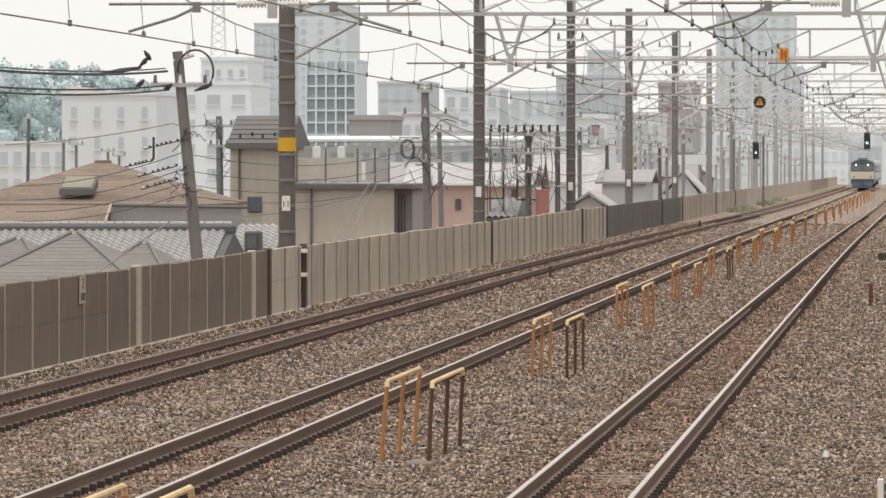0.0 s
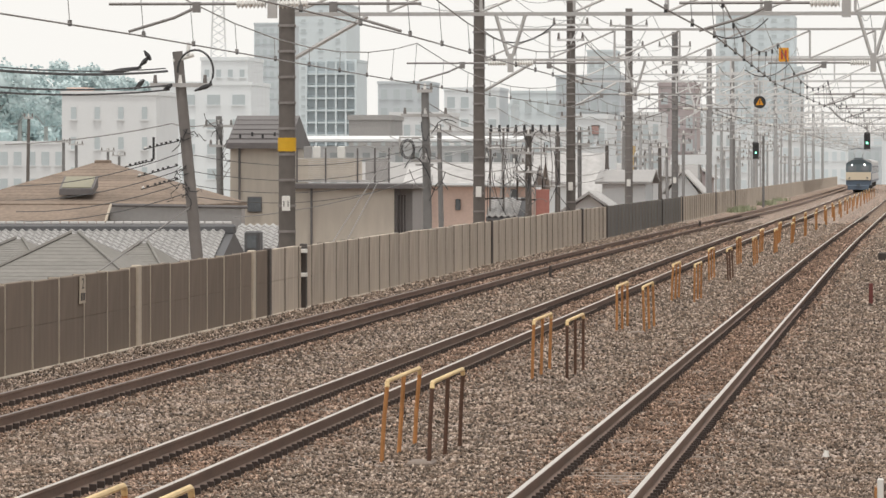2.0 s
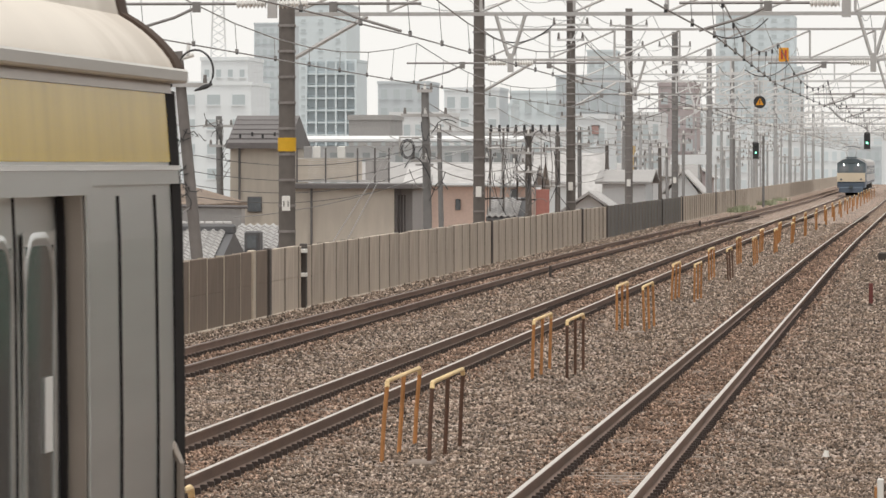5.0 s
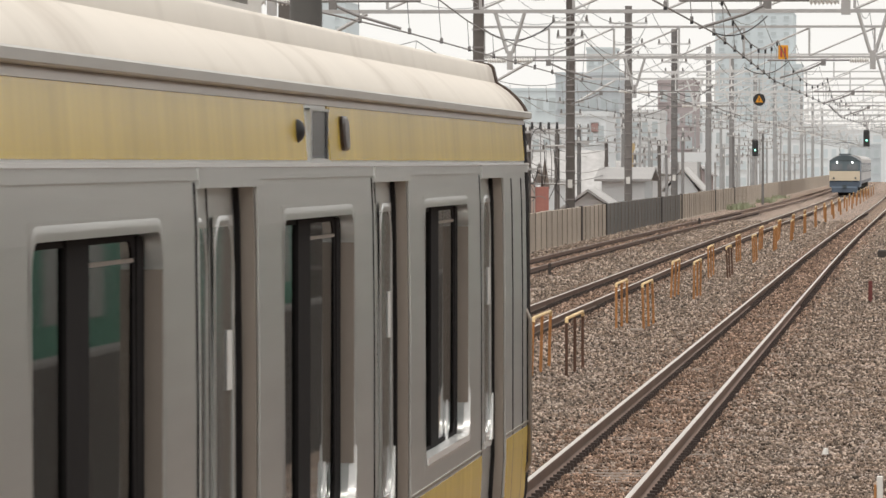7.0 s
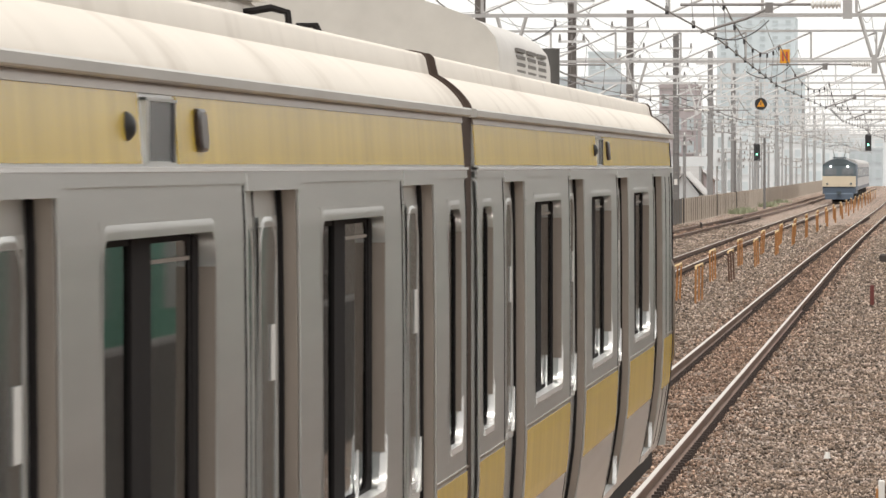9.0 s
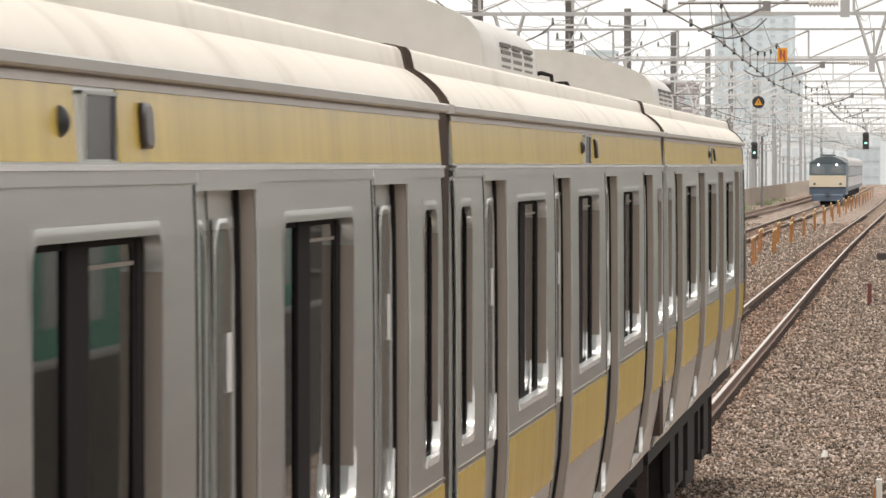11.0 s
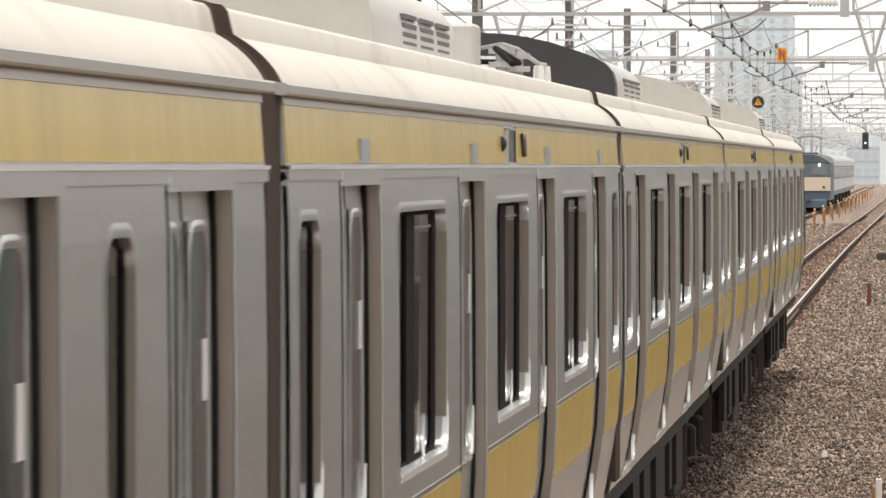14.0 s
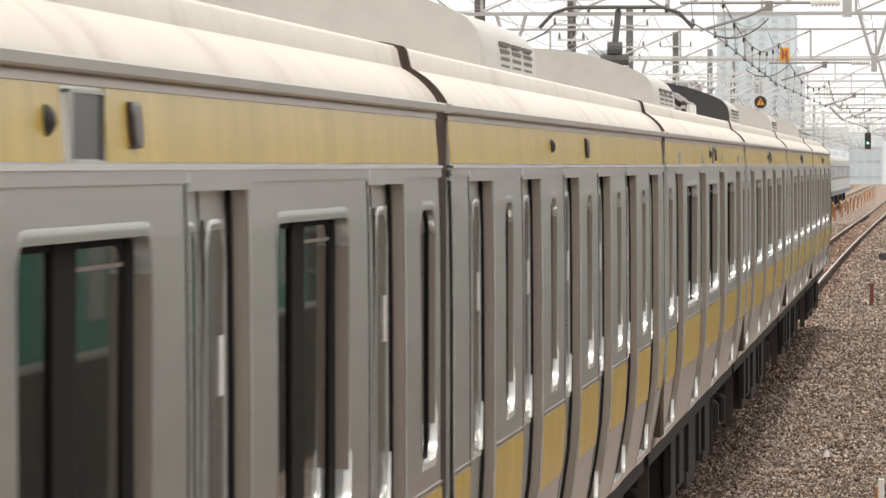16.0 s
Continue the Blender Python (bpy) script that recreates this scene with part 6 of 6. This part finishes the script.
    if lead:
        hatch = part("roof_box", Shape().bevelbox(-0.62, 0.38, 0.9, 2.1, 3.57, 3.84, 0.03), AC_GREY, car, "pale lidded equipment box on the roof")
        part("lid", Shape().bevelbox(-0.66, 0.42, 0.86, 2.14, 3.84, 3.90, 0.025), AC_GREY, hatch)
        part("box_cable", Shape().tube([(0.38, 1.5, 3.78), (0.50, 1.5, 3.80), (0.57, 1.5, 3.78), (0.58, 1.5, 3.70), (0.52, 1.5, 3.60)], 0.018, 6), RUBBER, hatch, "black cable", True)
        part("box_cable", Shape().tube([(0.56, 1.7, 3.60), (0.60, 1.7, 3.73), (0.67, 1.7, 3.73), (0.74, 1.7, 3.58)], 0.018, 6), RUBBER, hatch, "black cable", True)
        part("antenna", Shape().tube([(0.80, 16.2, 3.57), (0.80, 16.2, 3.91)], 0.066, 16).tube([(0.80, 16.2, 3.57), (0.80, 16.2, 3.625)], 0.1, 16), AC_DARK, car, "dark cylindrical roof antenna", True)
        mask = Shape().sweep_y([(-1.42, 1.1), (1.42, 1.1), (1.46, 2.0), (1.44, 3.3), (1.2, 3.50), (0.5, 3.56), (-0.5, 3.56), (-1.2, 3.50), (-1.44, 3.3), (-1.46, 2.0)], L1, L1 + 0.2)
        part("front_mask", mask, STAINLESS, car)
        part("handrail", Shape().tube([(1.47, 19.60, 1.7), (1.492, 19.60, 1.75), (1.492, 19.60, 2.4), (1.47, 19.60, 2.45)], 0.010, 6), STAINLESS_SHADED, car)
        for ys in (18.62, 19.28):
            part("crew_door_seam", side_sheet(Shape(), ys, ys + 0.03, 1.15, 3.05, 0.003, 0.02), RUBBER, car)
        part("cab_edge", side_sheet(Shape(), 19.62, 19.8, 1.1, 3.3, 0.004, 0.03), RUBBER, car, "black edge of the cab front")
    if panto:
        p = part("pantograph", Shape().bevelbox(-0.55, 0.55, 1.9, 3.1, 3.62, 3.72, 0.02), AC_DARK, car, "raised black pantograph")
        part("lower_arm", Shape().tube([(0, 2.9, 3.75), (0, 2.2, 4.36)], 0.05, 8), AC_DARK, p)
        part("knee", Shape().tube([(-0.08, 2.2, 4.36), (0.08, 2.2, 4.36)], 0.085, 12), AC_DARK, p)
        part("knee_guard", Shape().tube([(-0.15, 2.15, 4.25), (0.15, 2.15, 4.25)], 0.06, 8), AC_DARK, p)
        part("upper_arm", Shape().tube([(0, 2.2, 4.4), (0.02, 2.55, 4.78)], 0.035, 8), AC_DARK, p)
        part("head", Shape().tube([(-0.83, 2.5, 4.60), (-0.68, 2.5, 4.76), (-0.5, 2.5, 4.82), (0.5, 2.5, 4.82), (0.68, 2.5, 4.76), (0.83, 2.5, 4.60)], 0.022, 6)
             .tube([(-0.5, 2.75, 4.83), (0.5, 2.75, 4.83)], 0.022, 6).tube([(-0.3, 2.5, 4.78), (-0.3, 2.75, 4.81)], 0.015, 5).tube([(0.3, 2.5, 4.78), (0.3, 2.75, 4.81)], 0.015, 5), AC_DARK, p)
        for ix in (-0.4, 0.4):
            part("insulator", Shape().tube([(ix, 3.6, 3.6), (ix, 3.6, 3.85)], 0.06, 8), PORCELAIN, p)
        part("arrester_box", Shape().bevelbox(-0.45, 0.53, 0.55, 1.1, 3.56, 4.0, 0.02), AC_GREY, p, "pale grey upright roof cabinet")
        for ex, ey, top in ((0.60, 2.0, 3.89), (0.66, 2.6, 3.87), (0.35, 2.3, 3.86)):
            stack = Shape().tube([(ex, ey, 3.55), (ex, ey, top)], 0.04, 10)
            for q in range(3):
                stack.tube([(ex, ey, top - 0.02 - 0.085 * q), (ex, ey, top - 0.055 - 0.085 * q)], 0.085, 12)
            part("insulator_stack", stack, STEEL, p, "grey ribbed insulator stack")
        for ex, ey in ((0.77, 3.1), (0.79, 3.5)):
            part("roof_insulator", Shape().tube([(ex, ey, 3.55), (ex, ey, 3.74), (ex, ey, 3.78)], 0.042, 8, 0.03), PORCELAIN, p, "white post insulator")
        part("bus_bar", Shape().tube([(0.35, 2.3, 3.86), (0.60, 2.0, 3.90), (0.66, 2.6, 3.88), (0.77, 3.1, 3.79), (0.79, 3.5, 3.79)], 0.014, 6), STEEL, p)
        part("roof_cable", Shape().tube([(0.75, 0.8, 3.75), (0.6, 1.4, 3.86), (0.7, 2.2, 3.78), (0.3, 2.6, 3.8)], 0.02, 6), RUBBER, p)
    # gangway and underframe
    if not lead:
        part("gangway", Shape().bevelbox(-0.95, 0.95, L1, 20.28, 1.2, 3.3, 0.05), GANGWAY, car, "brown-grey gangway bellows")
        part("gap_cover", Shape().box(1.2, 1.448, L1, 20.27, 1.2, 3.33), GANGWAY, car)
    part("underframe", Shape().box(-1.25, 1.25, L0, L1, 0.98, 1.1), UNDER, car)
    for i, (a, b, z) in enumerate(((5.2, 6.6, 0.38), (6.9, 8.4, 0.45), (8.9, 11.0, 0.35), (11.4, 12.4, 0.5), (12.8, 14.6, 0.4))):
        part("equipment_box", Shape().bevelbox(0.45, 1.28, a, b, z, 1.0, 0.03), UNDER, car)
        part("box_bracket", Shape().box(1.24, 1.30, a - 0.04, a, 0.5, 1.08), UNDER, car)
    part("equipment_rack", Shape().bevelbox(-1.2, 1.12, 5.0, 15.0, 0.55, 1.0, 0.03), UNDER, car)
    part("skirt_rail", Shape().box(1.30, 1.335, L0 + 0.1, L1 - 0.1, 0.96, 1.1), UNDER, car)
    for yb in (3.1, 16.9):
        bogie = part("bogie", Shape().bevelbox(0.75, 0.98, yb - 1.5, yb + 1.5, 0.42, 0.72, 0.05).bevelbox(-0.98, -0.75, yb - 1.5, yb + 1.5, 0.42, 0.72, 0.05).box(-0.8, 0.8, yb - 0.25, yb + 0.25, 0.45, 0.8), UNDER, car)
        for yw in (-1.05, 1.05):
            part("wheelset", Shape().tube([(0.5, yb + yw, 0.43), (0.63, yb + yw, 0.43)], 0.43, 20).tube([(-0.63, yb + yw, 0.43), (-0.5, yb + yw, 0.43)], 0.43, 20).tube([(-0.6, yb + yw, 0.43), (0.6, yb + yw, 0.43)], 0.08, 10), UNDER, bogie)
            part("axle_box", Shape().bevelbox(0.92, 1.12, yb + yw - 0.2, yb + yw + 0.2, 0.3, 0.6, 0.04), UNDER, bogie)
        for ys in (-0.28, 0.28):
            part("air_spring", Shape().tube([(0.9, yb + ys, 0.72), (0.9, yb + ys, 1.0)], 0.2, 12), UNDER, bogie)
        part("ladder", Shape().box(1.22, 1.30, yb - 1.95, yb - 1.88, 0.35, 1.1), CLIP, car)
    return car


lead_car = commuter_car(False, False, True, False)
plain_car = commuter_car(False, False, False, False)
panto_car = commuter_car(False, True, False, True)
six_car = commuter_car(True, False, False, False)
notice_car = commuter_car(False, False, False, False, True)
cars = [lead_car, plain_car, panto_car, notice_car, six_car, copy_thing(plain_car, Matrix()), copy_thing(plain_car, Matrix()), copy_thing(plain_car, Matrix())]


# ---- the oncoming electric locomotive and its coaches ----
def locomotive():
    t = thing("locomotive", "blue and cream electric locomotive with lit headlamps", "locomotive")
    part("lower_body", Shape().bevelbox(-1.45, 1.45, 0.1, 16.5, 0.75, 1.38, 0.12), LOCO_BLUE, t)
    part("front_panel", Shape().sweep_x([(0.0, 1.38), (0.02, 2.3), (16.6, 2.3), (16.6, 1.38)], -1.46, 1.46), LOCO_CREAM, t, "cream front panel")
    part("upper_body", Shape().sweep_x([(0.02, 2.3), (0.3, 3.3), (16.3, 3.3), (16.6, 2.3)], -1.45, 1.45), LOCO_DARK, t, "dark upper body with cab windows")
    roof = [(-1.45, 3.3), (-1.15, 3.5), (-0.75, 3.7), (-0.35, 3.82), (0.35, 3.82), (0.75, 3.7), (1.15, 3.5), (1.45, 3.3)]
    part("roof", Shape().sweep_y(roof, 0.25, 16.4), LOCO_DARK, t)
    part("side_body", Shape().box(-1.47, 1.47, 1.8, 15.0, 1.0, 3.28), LOCO_BLUE, t)
    for x in (-0.74, 0.74):
        part("windscreen", Shape().sweep_x([(0.02, 2.42), (0.19, 2.98), (0.25, 2.98), (0.1, 2.42)], x - 0.5, x + 0.5), PANE_DARK, t)
        part("headlamp", Shape().tube([(x, 0.12, 3.14), (x, 0.4, 3.14)], 0.06, 12), HEAD_LAMP, t, "lit headlamp")
        part("marker_lamp", Shape().tube([(x * 1.4, -0.05, 1.62), (x * 1.4, 0.05, 1.62)], 0.1, 10), LOCO_DARK, t)
    part("skirt", Shape().bevelbox(-1.25, 1.25, 0.0, 0.6, 0.25, 0.8, 0.08), LOCO_BLUE, t)
    part("coupler", Shape().box(-0.2, 0.2, -0.4, 0.1, 0.7, 0.95), LOCO_DARK, t)
    for y in (2.5, 8.3, 14.0):
        b = part("bogie", Shape().bevelbox(-1.15, 1.15, y - 1.8, y + 1.8, 0.35, 1.0, 0.1), UNDER, t)
        for w in (-1.1, 1.1):
            part("wheelset", Shape().tube([(-0.62, y + w, 0.5), (0.62, y + w, 0.5)], 0.5, 16), UNDER, b)
    p = part("pantograph", Shape().bevelbox(-0.6, 0.6, 2.6, 4.2, 3.85, 3.98, 0.03), LOCO_DARK, t, "raised pantograph")
    part("lower_arm", Shape().tube([(-0.4, 3.0, 3.95), (-0.55, 2.5, 4.5), (-0.3, 3.4, 5.0)], 0.04, 6).tube([(0.4, 3.0, 3.95), (0.55, 2.5, 4.5), (0.3, 3.4, 5.0)], 0.04, 6), STEEL, p)
    part("head", Shape().tube([(-0.9, 3.4, 4.9), (-0.5, 3.4, 5.04), (0.5, 3.4, 5.04), (0.9, 3.4, 4.9)], 0.035, 6), LOCO_DARK, p)
    return t


def coach():
    t = thing("coach", "silver-grey passenger coach with dark window band", "railway coach", "coaches")
    part("body", Shape().bevelbox(-1.42, 1.42, 0.25, 19.75, 1.0, 3.5, 0.06), COACH_BAND, t)
    part("window_band", Shape().box(-1.43, 1.43, 0.27, 19.73, 2.12, 3.06), COACH, t, "dark blue-grey band round the windows")
    part("lower_band", Shape().box(-1.43, 1.43, 0.27, 19.73, 1.02, 1.32), COACH, t, "dark blue-grey lower band")
    part("roof", Shape().sweep_y([(-1.42, 3.44), (-1.36, 3.58), (-1.1, 3.75), (-0.6, 3.86), (0, 3.9), (0.6, 3.86), (1.1, 3.75), (1.36, 3.58), (1.42, 3.44)], 0.25, 19.75), STEEL, t, smooth=True)
    for i in range(10):
        for sx in (-1, 1):
            part("window", Shape().box(*sorted((sx * 1.42, sx * 1.437)), 1.4 + 1.75 * i, 2.7 + 1.75 * i, 2.22, 2.96), PANE_DARK, t)
    for y in (3.0, 17.0):
        b = part("bogie", Shape().bevelbox(-1.1, 1.1, y - 1.5, y + 1.5, 0.3, 1.0, 0.1), UNDER, t)
        for w in (-1.0, 1.0):
            part("wheelset", Shape().tube([(-0.62, y + w, 0.43), (0.62, y + w, 0.43)], 0.43, 14), UNDER, b)
    return t


loco = locomotive()
first_coach = coach()
coaches = [first_coach] + [copy_thing(first_coach, Matrix()) for _ in range(5)]


def motions():
    """The commuter train gathers speed along the near track; the locomotive comes on along the middle one."""
    times = [0.5 * i for i in range(33)]

    def front(t):
        return 0.3538 * t * t + 2.400 * t - 5.85

    for i, car in enumerate(cars):
        walk(car, [(t, pose(NEAR, front(t) - 20.0 * (i + 1), 0)) for t in times])

    def on_middle(y):
        return pose(track_x(MIDDLE, y), y, 0, 0, 0, -math.degrees(math.atan(ease(y + 1) - ease(y))))

    for i, ob in enumerate([loco] + coaches):
        back = 0 if i == 0 else 17.2 + 20.0 * (i - 1)
        walk(ob, [(t, on_middle(760 - 24.9 * t + back)) for t in times])


motions()
